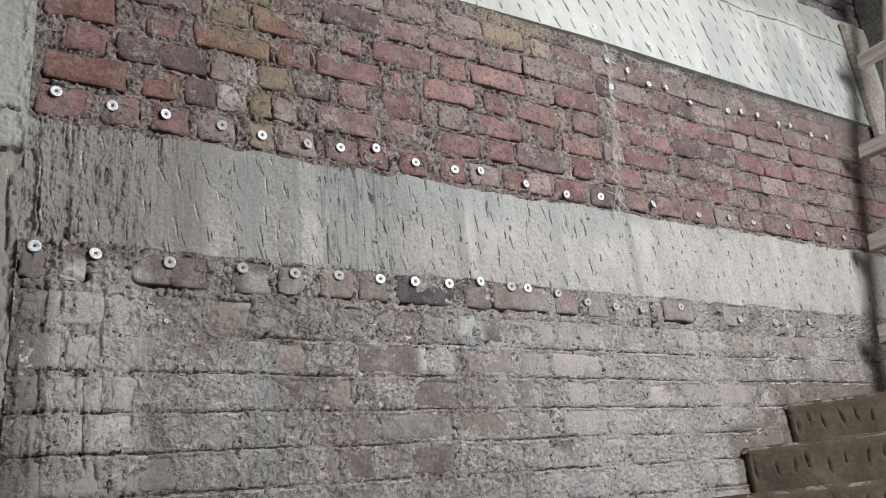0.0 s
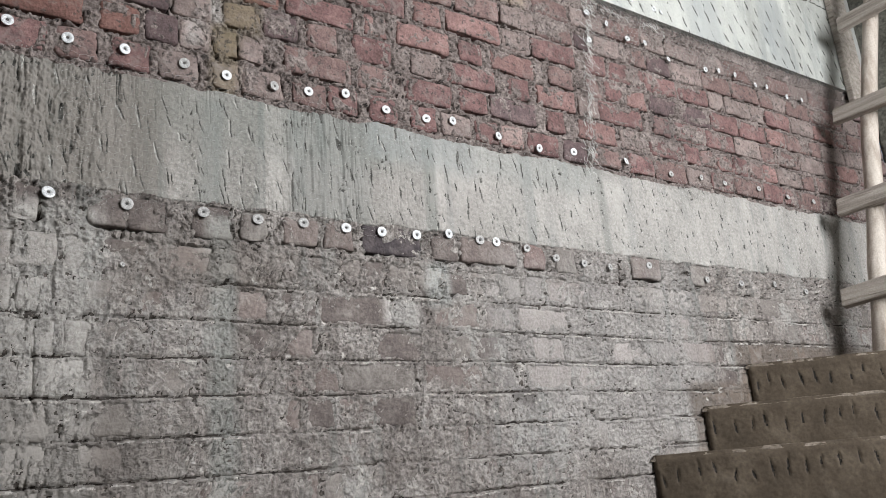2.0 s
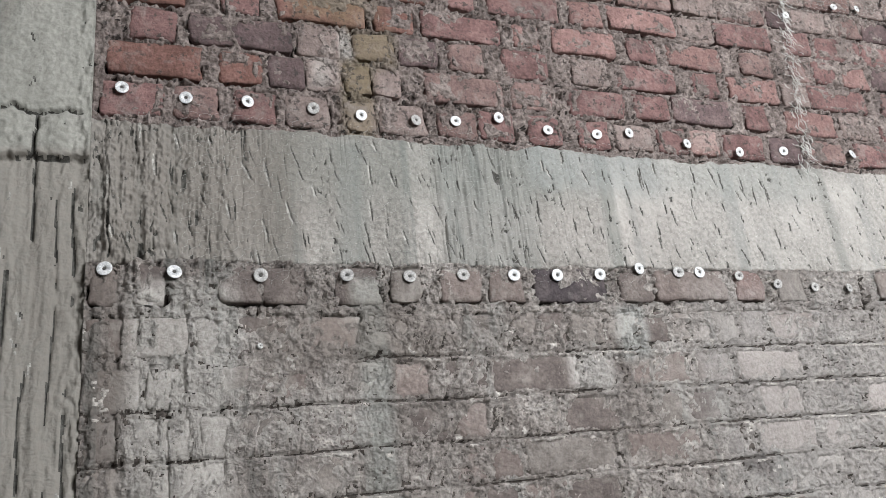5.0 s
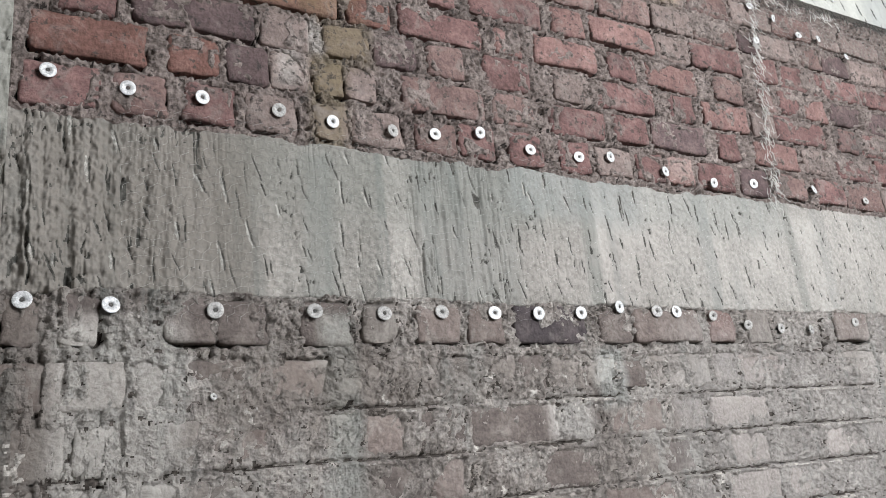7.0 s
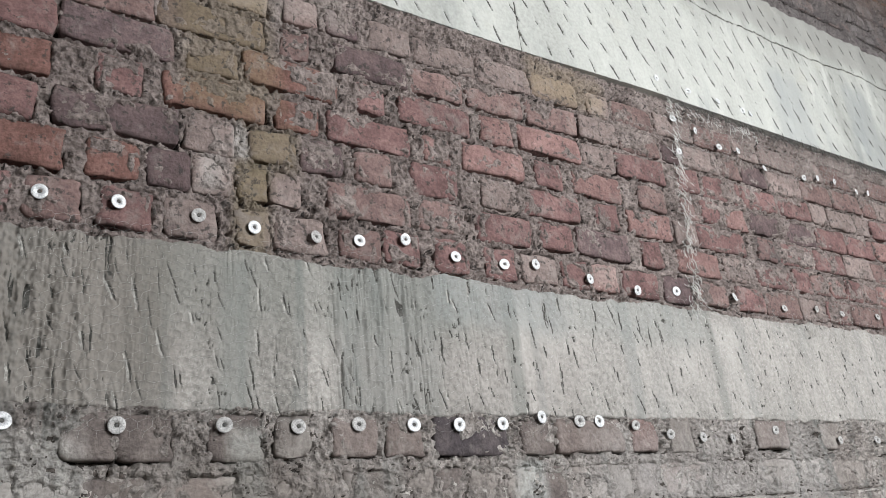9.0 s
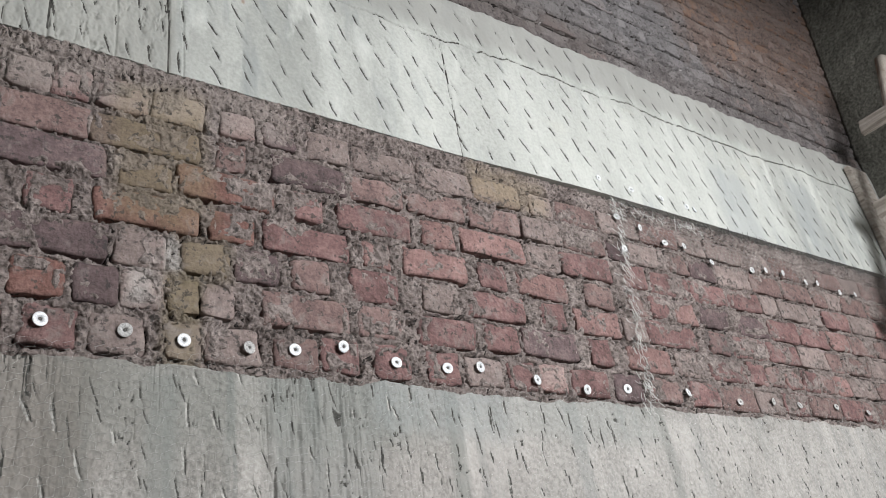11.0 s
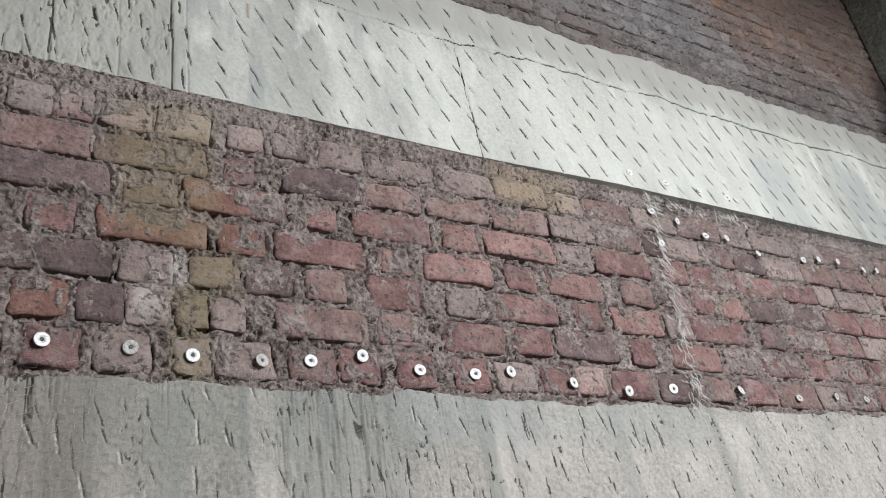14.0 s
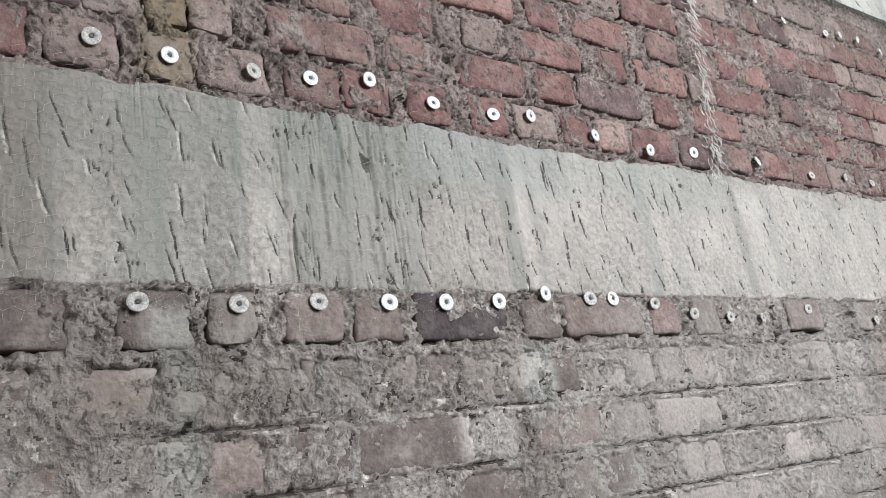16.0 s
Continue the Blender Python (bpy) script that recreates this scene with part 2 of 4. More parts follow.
mat_beam_low = surface("beam_concrete", stops=[(0.32, (0.153, 0.146, 0.132)), (0.5, (0.252, 0.238, 0.22)), (0.66, (0.362, 0.338, 0.315))], scale=5, fine=90, bump=0.22, rough=0.9, stretch=(1, 1, 0.25),
                       stain=[((0.15, 0.16, 0.152), 7, 0.52, (1.8, 1, 0.12), 0.85), ((0.47, 0.447, 0.42), 6, 0.56, (1, 1, 0.5), 0.6), ((0.13, 0.135, 0.125), 22, 0.6, (1.5, 1, 0.25), 0.6)], grit=0.4,
                       bands=[(1.4, 4.6, 2.24, 2.66, (0.412, 0.388, 0.367), 0.6, 0.4), (0.8, 1.5, 2.25, 2.47, (0.375, 0.345, 0.325), 0.5, 0.12), (0.35, 1.2, 2.45, 2.66, (0.22, 0.225, 0.205), 0.5, 0.1), (1.265, 1.315, 2.2, 2.66, (0.185, 0.19, 0.175), 0.75, 0.022), (0.5, 0.575, 2.25, 2.6, (0.19, 0.196, 0.182), 0.75, 0.03), (1.05, 1.5, 2.5, 2.66, (0.24, 0.255, 0.25), 0.6, 0.06),
                              (2.1, 2.14, 2.2, 2.66, (0.21, 0.212, 0.197), 0.75, 0.018), (-0.1, 0.4, 2.2, 2.7, (0.175, 0.155, 0.136), 0.75, 0.25), (0.78, 1.05, 2.25, 2.66, (0.2, 0.205, 0.192), 0.6, 0.05), (1.5, 2.1, 2.5, 2.66, (0.27, 0.28, 0.265), 0.5, 0.06)])
mat_beam_high = surface("pale_concrete", stops=[(0.3, (0.25, 0.253, 0.236)), (0.5, (0.345, 0.348, 0.326)), (0.7, (0.45, 0.453, 0.425))], scale=4, fine=90, bump=0.06, rough=0.85, stretch=(1, 1, 0.4), grit=0.12,
                        stain=[((0.23, 0.243, 0.24), 6, 0.53, (1.4, 1, 0.25), 0.75), ((0.2, 0.205, 0.19), 14, 0.6, (1.2, 1, 0.6), 0.5), ((0.56, 0.56, 0.53), 9, 0.58, (1, 1, 0.35), 0.6), ((0.42, 0.38, 0.3), 2.5, 0.63, (1, 1, 1), 0.4)],
                        bands=[(1.2, 3.4, 3.45, 3.95, (0.49, 0.492, 0.462), 0.5, 0.2), (-1.3, 0.55, 3.4, 6.6, (0.27, 0.263, 0.24), 0.8, 0.03), (-1.3, 0.3, 3.75, 6.6, (0.2, 0.195, 0.18), 0.7, 0.15), (2.9, 3.15, 3.4, 3.8, (0.27, 0.285, 0.29), 0.5, 0.08), (3.55, 3.75, 3.4, 3.9, (0.28, 0.295, 0.3), 0.5, 0.06),
                               (0.0, 4.6, 4.03, 4.3, (0.25, 0.243, 0.228), 0.75, 0.06), (0.745, 0.752, 3.80, 3.865, (0.19, 0.065, 0.022), 0.9, 0.010), (0.9, 1.4, 3.98, 4.12, (0.25, 0.25, 0.235), 0.6, 0.06)])
# the band above 4.2 m paints the shade on the column head
mat_column = surface("column_concrete", stops=[(0.3, (0.19, 0.186, 0.168)), (0.5, (0.275, 0.27, 0.245)), (0.7, (0.36, 0.35, 0.32))], scale=6, fine=80, bump=0.4, rough=0.9, stretch=(1.4, 1, 0.2), grit=0.22,
                     stain=[((0.21, 0.185, 0.165), 6, 0.57, (1, 1, 0.4), 0.6)], bands=[(-1.3, 0.0, 1.2, 2.53, (0.235, 0.212, 0.19), 0.8, 0.02), (-1.3, 0.65, 4.2, 6.6, (0.17, 0.162, 0.145), 0.8, 0.05)])
mat_step = surface("muddy_concrete", [(0.3, (0.042, 0.032, 0.022)), (0.5, (0.062, 0.047, 0.033)), (0.72, (0.095, 0.075, 0.055))], 6, 80, 0.14, 0.92, grit=0.2,
                   stain=[((0.12, 0.1, 0.08), 9, 0.6, (1, 1, 1), 0.5)])
mat_dust = surface("dusty_tread", [(0.3, (0.12, 0.098, 0.078)), (0.5, (0.18, 0.15, 0.122)), (0.72, (0.26, 0.222, 0.186))], 9, 80, 0.5, 0.95, grit=0.4)
# the end wall's shade is put into a darker base colour
mat_dark_wall = surface("shaded_concrete", [(0.3, (0.08, 0.078, 0.066)), (0.6, (0.15, 0.145, 0.125))], 4, 60, 0.4, 0.92)
mat_plain = surface("plain_plaster", [(0.3, (0.2, 0.19, 0.175)), (0.6, (0.27, 0.26, 0.24))], 2, 50, 0.3, 0.92)
mat_wood_pale = surface("bleached_timber", [(0.3, (0.3, 0.25, 0.21)), (0.5, (0.44, 0.385, 0.335)), (0.7, (0.55, 0.495, 0.44))], 9, 120, 0.12, 0.75, (2.5, 2.5, 0.18), grit=0.15,
                        stain=[((0.2, 0.155, 0.12), 10, 0.6, (1.5, 1.5, 0.2), 0.7)])
mat_wood_grey = surface("weathered_timber", [(0.3, (0.22, 0.19, 0.165)), (0.5, (0.35, 0.31, 0.275)), (0.7, (0.46, 0.415, 0.37))], 14, 120, 0.15, 0.8, (2, 0.12, 2.5), grit=0.15,
                        stain=[((0.11, 0.085, 0.068), 18, 0.56, (2, 0.12, 2.5), 0.85)])
mat_pipe = surface("painted_pipe", [(0.3, (0.13, 0.148, 0.138)), (0.6, (0.185, 0.205, 0.19))], 8, 90, 0.03, 0.5, grit=0.12, stain=[((0.22, 0.235, 0.22), 12, 0.6, (1, 1, 1), 0.5)])
mat_washer = surface("galvanised_disc", [(0.3, (0.46, 0.47, 0.48)), (0.6, (0.66, 0.66, 0.67))], 60, 300, 0.1, 0.45, metal=0.15)
mat_washer_dull = surface("dull_disc", [(0.3, (0.29, 0.28, 0.275)), (0.6, (0.42, 0.41, 0.4))], 60, 300, 0.1, 0.4)
mat_nail = surface("dull_nail", [(0.3, (0.06, 0.06, 0.06)), (0.6, (0.1, 0.095, 0.09))], 60, 200, 0.2, 0.6)
mat_wire = surface("galvanised_wire", [(0.3, (0.42, 0.415, 0.4)), (0.6, (0.55, 0.545, 0.53))], 30, 200, 0.1, 0.5, metal=0.1)
mat_wire_bright = surface("bright_wire", [(0.3, (0.6, 0.59, 0.57)), (0.6, (0.78, 0.77, 0.75))], 30, 200, 0.1, 0.45, metal=0.2)


# chisel cuts and cracks: their inner shade put into colour
mat_deep_shade = surface("deep_cut_shade", [(0.35, (0.035, 0.033, 0.03)), (0.65, (0.085, 0.08, 0.073))], 30, 120, 0.3, 0.95)
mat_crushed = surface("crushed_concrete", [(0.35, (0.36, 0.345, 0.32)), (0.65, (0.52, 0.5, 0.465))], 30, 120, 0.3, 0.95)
# shade in joints and crevices, and light on joint lips, put into colour
mat_joint_shade = surface("joint_shade", [(0.35, (0.04, 0.034, 0.03)), (0.65, (0.1, 0.085, 0.076))], 30, 120, 0.4, 0.95)
mat_lip = surface("lit_lip_chip", [(0.35, (0.34, 0.315, 0.29)), (0.65, (0.47, 0.44, 0.41))], 30, 90, 0.5, 0.95)
# shade of mortar crevices and pits put into colour
mat_hole = surface("hole_shade", [(0.35, (0.018, 0.015, 0.014)), (0.65, (0.055, 0.045, 0.041))], 30, 90, 0.5, 0.95)
mat_mud_chip = surface("chipped_mud", [(0.35, (0.075, 0.06, 0.048)), (0.65, (0.11, 0.09, 0.072))], 30, 120, 0.3, 0.95)
# near-black painted shade inside the hacked slits
mat_slit_shade = surface("slit_shade", [(0.35, (0.01, 0.009, 0.008)), (0.65, (0.024, 0.02, 0.017))], 30, 120, 0.3, 0.95)
# greyer painted shade for cuts in the lower beam and column
mat_cut = surface("cut_shade", [(0.35, (0.045, 0.043, 0.039)), (0.65, (0.11, 0.106, 0.097))], 30, 120, 0.3, 0.95)
mat_dusky_lip = surface("dusky_lip", [(0.35, (0.2, 0.182, 0.175)), (0.65, (0.32, 0.295, 0.285))], 30, 90, 0.5, 0.95)
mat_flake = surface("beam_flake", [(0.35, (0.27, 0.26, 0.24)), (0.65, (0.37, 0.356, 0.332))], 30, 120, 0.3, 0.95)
CUT_TONES = {"beam_concrete": (mat_cut, mat_flake), "pale_concrete": (mat_deep_shade, mat_crushed), "cement_wash": (mat_joint_shade, mat_lip), "mortar": (mat_hole, mat_lip), "dusky_mortar": (mat_hole, mat_dusky_lip), "muddy_concrete": (mat_slit_shade, mat_mud_chip),
          "shaded_concrete": (mat_slit_shade, mat_mud_chip)}


def brick_material(name, dark, mid, light, dust_at=0.56, dust=DUST, amount=0.7, bands=RUNS, pits=58):
    if bands is RUNS:
        dark, mid, light = [tuple(1.04 * (0.72 * v + 0.28 * w * c[1] / 0.1) for v, w in zip(c, (0.150, 0.1, 0.096))) for c in (dark, mid, light)]
    return surface(name, [(0.28, dark), (0.5, mid), (0.72, light)], 14, 90, 0.42, 0.9, dust=(dust, dust_at + 0.02, amount * 0.75), per_object=0.14, specks=pits, bands=bands, grit=0.3)


BRICK = {
    "r": brick_material("brick_red", (0.1, 0.055, 0.054), (0.176, 0.097, 0.092), (0.25, 0.15, 0.14), 0.5),
    "p": brick_material("brick_pink", (0.15, 0.088, 0.082), (0.225, 0.13, 0.118), (0.29, 0.185, 0.168), 0.53),
    "o": brick_material("brick_orange", (0.09, 0.045, 0.036), (0.165, 0.08, 0.064), (0.23, 0.128, 0.106), 0.54),
    "b": brick_material("brick_brown", (0.105, 0.07, 0.065), (0.17, 0.112, 0.102), (0.23, 0.16, 0.145), 0.51),
    "d": brick_material("brick_purple", (0.062, 0.047, 0.05), (0.115, 0.083, 0.085), (0.17, 0.125, 0.12), 0.55),
    "g": brick_material("brick_grey", (0.13, 0.108, 0.1), (0.195, 0.163, 0.148), (0.26, 0.225, 0.205), 0.49),
    "y": brick_material("brick_mossy", (0.1, 0.079, 0.06), (0.16, 0.125, 0.093), (0.215, 0.172, 0.132), 0.55),
}
WASH = (0.33, 0.305, 0.28)
GREY = (0.2, 0.182, 0.178)
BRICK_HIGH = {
    "g": brick_material("brick_dusky_grey", (0.11, 0.097, 0.096), (0.158, 0.141, 0.139), (0.21, 0.19, 0.186), 0.5, GREY, 0.6, RUST_AND_SHADE, 40),
    "d": brick_material("brick_dusky_purple", (0.095, 0.08, 0.082), (0.14, 0.12, 0.122), (0.19, 0.166, 0.166), 0.5, GREY, 0.6, RUST_AND_SHADE, 40),
    "o": brick_material("brick_dusky_orange", (0.11, 0.074, 0.06), (0.16, 0.107, 0.085), (0.22, 0.157, 0.13), 0.54, GREY, 0.6, RUST_AND_SHADE, 40),
    "b": brick_material("brick_dusky_brown", (0.1, 0.079, 0.076), (0.155, 0.123, 0.117), (0.21, 0.175, 0.168), 0.52, GREY, 0.6, RUST_AND_SHADE, 40),
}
BRICK_LOW = {
    "b": brick_material("brick_washed_brown", (0.14, 0.11, 0.1), (0.195, 0.158, 0.145), (0.25, 0.212, 0.197), 0.49, WASH, 0.75, LIME_AND_SHADING, 0),
    "k": brick_material("brick_scorched", (0.035, 0.03, 0.034), (0.075, 0.062, 0.066), (0.14, 0.118, 0.115), 0.56, WASH, 0.6, LIME_AND_SHADING, 0),
    "p": brick_material("brick_washed_pink", (0.125, 0.085, 0.078), (0.185, 0.128, 0.117), (0.25, 0.185, 0.17), 0.5, WASH, 0.7, LIME_AND_SHADING, 0),
    "d": brick_material("brick_washed_dark", (0.08, 0.066, 0.062), (0.135, 0.112, 0.104), (0.21, 0.18, 0.165), 0.55, WASH, 0.7, LIME_AND_SHADING, 0),
    "g": brick_material("brick_washed_grey", (0.15, 0.13, 0.119), (0.205, 0.18, 0.165), (0.265, 0.237, 0.22), 0.49, WASH, 0.8, LIME_AND_SHADING, 0),
}


# ---- walls ----
WALL_END = 4.58          # inner corner with the end wall
BRICK_H = 0.088


def course(z, known, rng, start, stop, kinds, fill=True):
    """Bricks of one course as (x0, x1, z, kind): the known ones, the gaps filled with headers and stretchers."""
    out, x = [], start
    for x0, x1, kind in list(known) + [(stop, stop, "")]:
        while fill and x0 - x > 0.10:
            room = x0 - x
            w = rng.choice((0.1, 0.1, 0.2, 0.21, 0.195, 0.15))
            if room < 0.3:
                w = room - 0.02 if room < 0.24 else room / 2 - 0.015
            out.append((x + 0.008, x + 0.008 + w, z, rng.choice(kinds)))
            x += w + 0.02
        if x1 > x0:
            out.append((x0, x1, z, kind))
        x = max(x, x1 + 0.012)
    return out


def inside(X, Z, bricks, h=BRICK_H, round_=0.0):
    """How deep a point lies inside the nearest brick's outline (negative: in a joint), and how high on that brick (-1 to 1)."""
    D, V = np.full(X.shape, -0.02), np.zeros(X.shape)
    for x0, x1, z, _ in bricks:
        i0, i1 = np.searchsorted(X[:, 0], (x0 - 0.02, x1 + 0.02))
        j0, j1 = np.searchsorted(Z[0], (z - h / 2 - 0.02, z + h / 2 + 0.02))
        if i1 > i0 and j1 > j0:
            xs, zs = X[i0:i1, j0:j1], Z[i0:i1, j0:j1]
            qx = np.abs(xs - (x0 + x1) / 2) - (x1 - x0) / 2 + round_
            qz = np.abs(zs - z) - h / 2 + round_
            d = round_ - np.hypot(np.maximum(qx, 0), np.maximum(qz, 0)) - np.minimum(np.maximum(qx, qz), 0)
            nearer = d > D[i0:i1, j0:j1]
            V[i0:i1, j0:j1] = np.where(nearer, (zs - z) / (h / 2), V[i0:i1, j0:j1])
            D[i0:i1, j0:j1] = np.maximum(D[i0:i1, j0:j1], d)
    return D, V


def brick_mesh(seed, h, length, chips=True):
    """A worn brick: a lumpy face with rounded corners, crumbled arrises and a few dents on a straight body."""
    rng, dice = random.Random(seed), np.random.RandomState(seed)
    a, b = length / 2, h / 2
    inner = max(2, round(length / 0.045))
    us = np.r_[-a, -a + 0.005, -a + 0.013, np.linspace(-a + 0.03, a - 0.03, inner), a - 0.013, a - 0.005, a]
    vs = np.r_[-b, -b + 0.005, -b + 0.013, -b / 3, b / 3, b - 0.013, b - 0.005, b]
    U, V = np.meshgrid(us, vs, indexing="ij")
    # corners of their own radius
    radius = np.where(U < 0, np.where(V < 0, *dice.uniform(0.003, 0.016, 2)), np.where(V < 0, *dice.uniform(0.003, 0.016, 2)))
    qx, qz = np.maximum(np.abs(U) - a + radius, 0), np.maximum(np.abs(V) - b + radius, 0)
    both = (qx > 0) & (qz > 0)
    pull = np.where(both, np.maximum(qx, qz) / np.maximum(np.hypot(qx, qz), 1e-6), 1)
    U2 = np.where(both, np.sign(U) * (a - radius + qx * pull), U)
    V2 = np.where(both, np.sign(V) * (b - radius + qz * pull), V)
    edge = np.minimum(a - np.abs(U), b - np.abs(V))
    loose = 1 - ramp(edge, 0.0, 0.02)
    U2 = U2 + loose * (noise2(U, V, 0.03, seed % 997, 2) - 0.5) * 0.014
    V2 = V2 + loose * (noise2(U, V, 0.03, seed % 991 + 7, 2) - 0.5) * 0.013
    Y = 0.006 * (1 - np.sqrt(np.clip(edge / 0.009, 0, 1))) + (noise2(U, V, 0.03, seed % 983 + 3, 3, 0.7) - 0.5) * 0.009
    Y = Y + rng.uniform(-0.0015, 0.0015) * U / a + rng.uniform(-0.002, 0.002) * V / b
    for _ in range(rng.choice((0, 1, 1, 2)) if chips else 0):
        cu, cv = rng.choice((-a, a, rng.uniform(-a, a))), rng.choice((-b, b))
        Y = Y + rng.uniform(0.003, 0.009) * np.exp(-((U - cu) / rng.uniform(0.012, 0.03)) ** 2 - ((V - cv) / rng.uniform(0.01, 0.02)) ** 2)
    nu, nv = len(us), len(vs)
    co = np.stack([U2, Y, V2], -1).reshape(-1, 3)
    idx = np.arange(nu * nv).reshape(nu, nv)
    quads = np.stack([idx[:-1, :-1], idx[1:, :-1], idx[1:, 1:], idx[:-1, 1:]], -1).reshape(-1, 4)
    ring = np.concatenate([idx[:, 0], idx[-1, 1:], idx[-2::-1, -1], idx[0, -2:0:-1]])
    n0, k = nu * nv, np.arange(len(ring))
    skirt = np.stack([ring, n0 + k, n0 + (k + 1) % len(ring), np.roll(ring, -1)], -1)
    co = np.concatenate([co, co[ring] * (1, 0, 1) + (0, 0.05, 0)])
    me = bpy.data.meshes.new("brick")
    me.from_pydata(co.tolist(), [], np.concatenate([quads, skirt]).tolist())
    me.polygons.foreach_set("use_smooth", np.r_[np.ones(len(quads), bool), np.zeros(len(skirt), bool)])
    me.update()
    return me


def lay(bricks, parent, palette, rng, proud=0.004, spread=0.004, h=BRICK_H, variants=7, seed=0, chips=True):
    """Bricks as pieces of a wall, alike ones sharing their mesh."""
    stock = {}
    for x0, x1, z, kind in bricks:
        size = max(2, round((x1 - x0) / 0.03)) * 0.03
        key = (kind, size, rng.randrange(variants))
        if key not in stock:
            stock[key] = brick_mesh(seed + key[2] * 131 + ord(kind) * 31 + round(size * 1000), h, size, chips)
            stock[key].materials.append(palette[kind])
        ob = new("brick", stock[key])
        ob.parent = parent
        ob.location = ((x0 + x1) / 2, -proud - rng.uniform(-spread, spread), z + rng.uniform(-0.003, 0.003))
        ob.rotation_euler = (rng.uniform(-0.03, 0.03), rng.uniform(-0.012, 0.012), rng.uniform(-0.02, 0.02))
        ob.scale = ((x1 - x0 + 0.008) / size, 1, rng.uniform(0.98, 1.05))


def top_edge(X):
    """The ragged upper edge of the lower beam."""
    return 2.628 + (noise2(X, X * 0, 0.12, 64, 4, 0.6) - 0.5) * 0.05


def bottom_edge(X):
    return 2.268 + (noise2(X, X * 0, 0.1, 65, 4, 0.6) - 0.5) * 0.03


def mortar_relief(bricks, seed, cover=0.5, undercut=0.5, flush=0.0, beds=0.12):
    """Rough mortar: gritty lumps in the joints, thin smears over part of the bricks, and broken crevices round them."""
    def height(X, Z):
        warp = (noise2(X, Z, 0.035, seed, 4, 0.7) - 0.5) * 0.026 - 0.002
        D, V = inside(X, Z, bricks, BRICK_H, 0.008)
        D = D + warp
        lump = noise2(X, Z, 0.028, seed + 1, 3, 0.75)
        fine = noise2(X, Z, 0.010, seed + 2, 2, 0.7)
        pits = ramp(noise2(X, Z, 0.012, seed + 5, 2, 0.7), 0.56, 0.66)
        calm = 0.35 + 0.65 * ramp(noise2(X, Z, 0.09, seed + 6, 2), 0.35, 0.65)
        joint = flush - 0.010 * pits * calm + (lump - 0.5) * 0.034 * calm + (fine - 0.5) * 0.018
        smear = ramp(noise2(X, Z, 0.10, seed + 3, 4, 0.6) + 0.09 * (1 - ramp(D, 0, 0.03)), cover + 0.02, cover + 0.14)
        deep = -0.024 + smear * (0.027 + (lump - 0.5) * 0.014 + (fine - 0.5) * 0.008)
        k = ramp(D, 0.0, 0.006)
        H = joint * (1 - k) + deep * k
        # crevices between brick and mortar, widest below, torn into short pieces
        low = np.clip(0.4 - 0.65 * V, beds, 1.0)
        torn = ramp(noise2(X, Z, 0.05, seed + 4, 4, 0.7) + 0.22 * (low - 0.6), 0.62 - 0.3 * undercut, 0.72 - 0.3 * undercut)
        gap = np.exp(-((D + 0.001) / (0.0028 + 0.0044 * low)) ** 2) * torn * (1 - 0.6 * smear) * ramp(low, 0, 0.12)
        if not beds:
            # bed joints raked out in long torn runs
            gap = np.zeros_like(X)
            for zj in sorted({z for _, _, z, _ in bricks}):
                dz = Z - zj + 0.05 + (noise2(X, Z * 0 + zj, 0.3, seed + 8, 4, 0.6) - 0.5) * 0.012
                run = ramp(noise2(X, Z * 0 + zj * 3, 0.2, seed + 9, 4, 0.65), 0.36, 0.47)
                gap = np.maximum(gap, run * np.exp(-(dz / (0.006 + 0.008 * lump)) ** 2))
            gap = np.maximum(gap, 0.9 * ramp(noise2(X, Z * 1.6, 0.03, seed + 12, 3, 0.7), 0.68, 0.74))
        H = H - 0.032 * gap
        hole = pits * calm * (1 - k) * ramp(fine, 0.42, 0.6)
        # T darkens the crevices and pits with painted shade
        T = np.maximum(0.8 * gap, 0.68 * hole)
        ledge = np.exp(-((D + 0.012) / 0.005) ** 2) * ramp(-V, 0.6, 1.0)
        if Z.min() > 2.5:
            H = H - 0.05 * (1 - ramp(Z - top_edge(X), -0.014, -0.006))
        return H, (0.8 * ledge * ramp(noise2(X * 0.5, Z, 0.06, seed + 7, 3), 0.5, 0.62) if Z.min() > 4 else T * 0, T)
    return height


rng = random.Random(5)
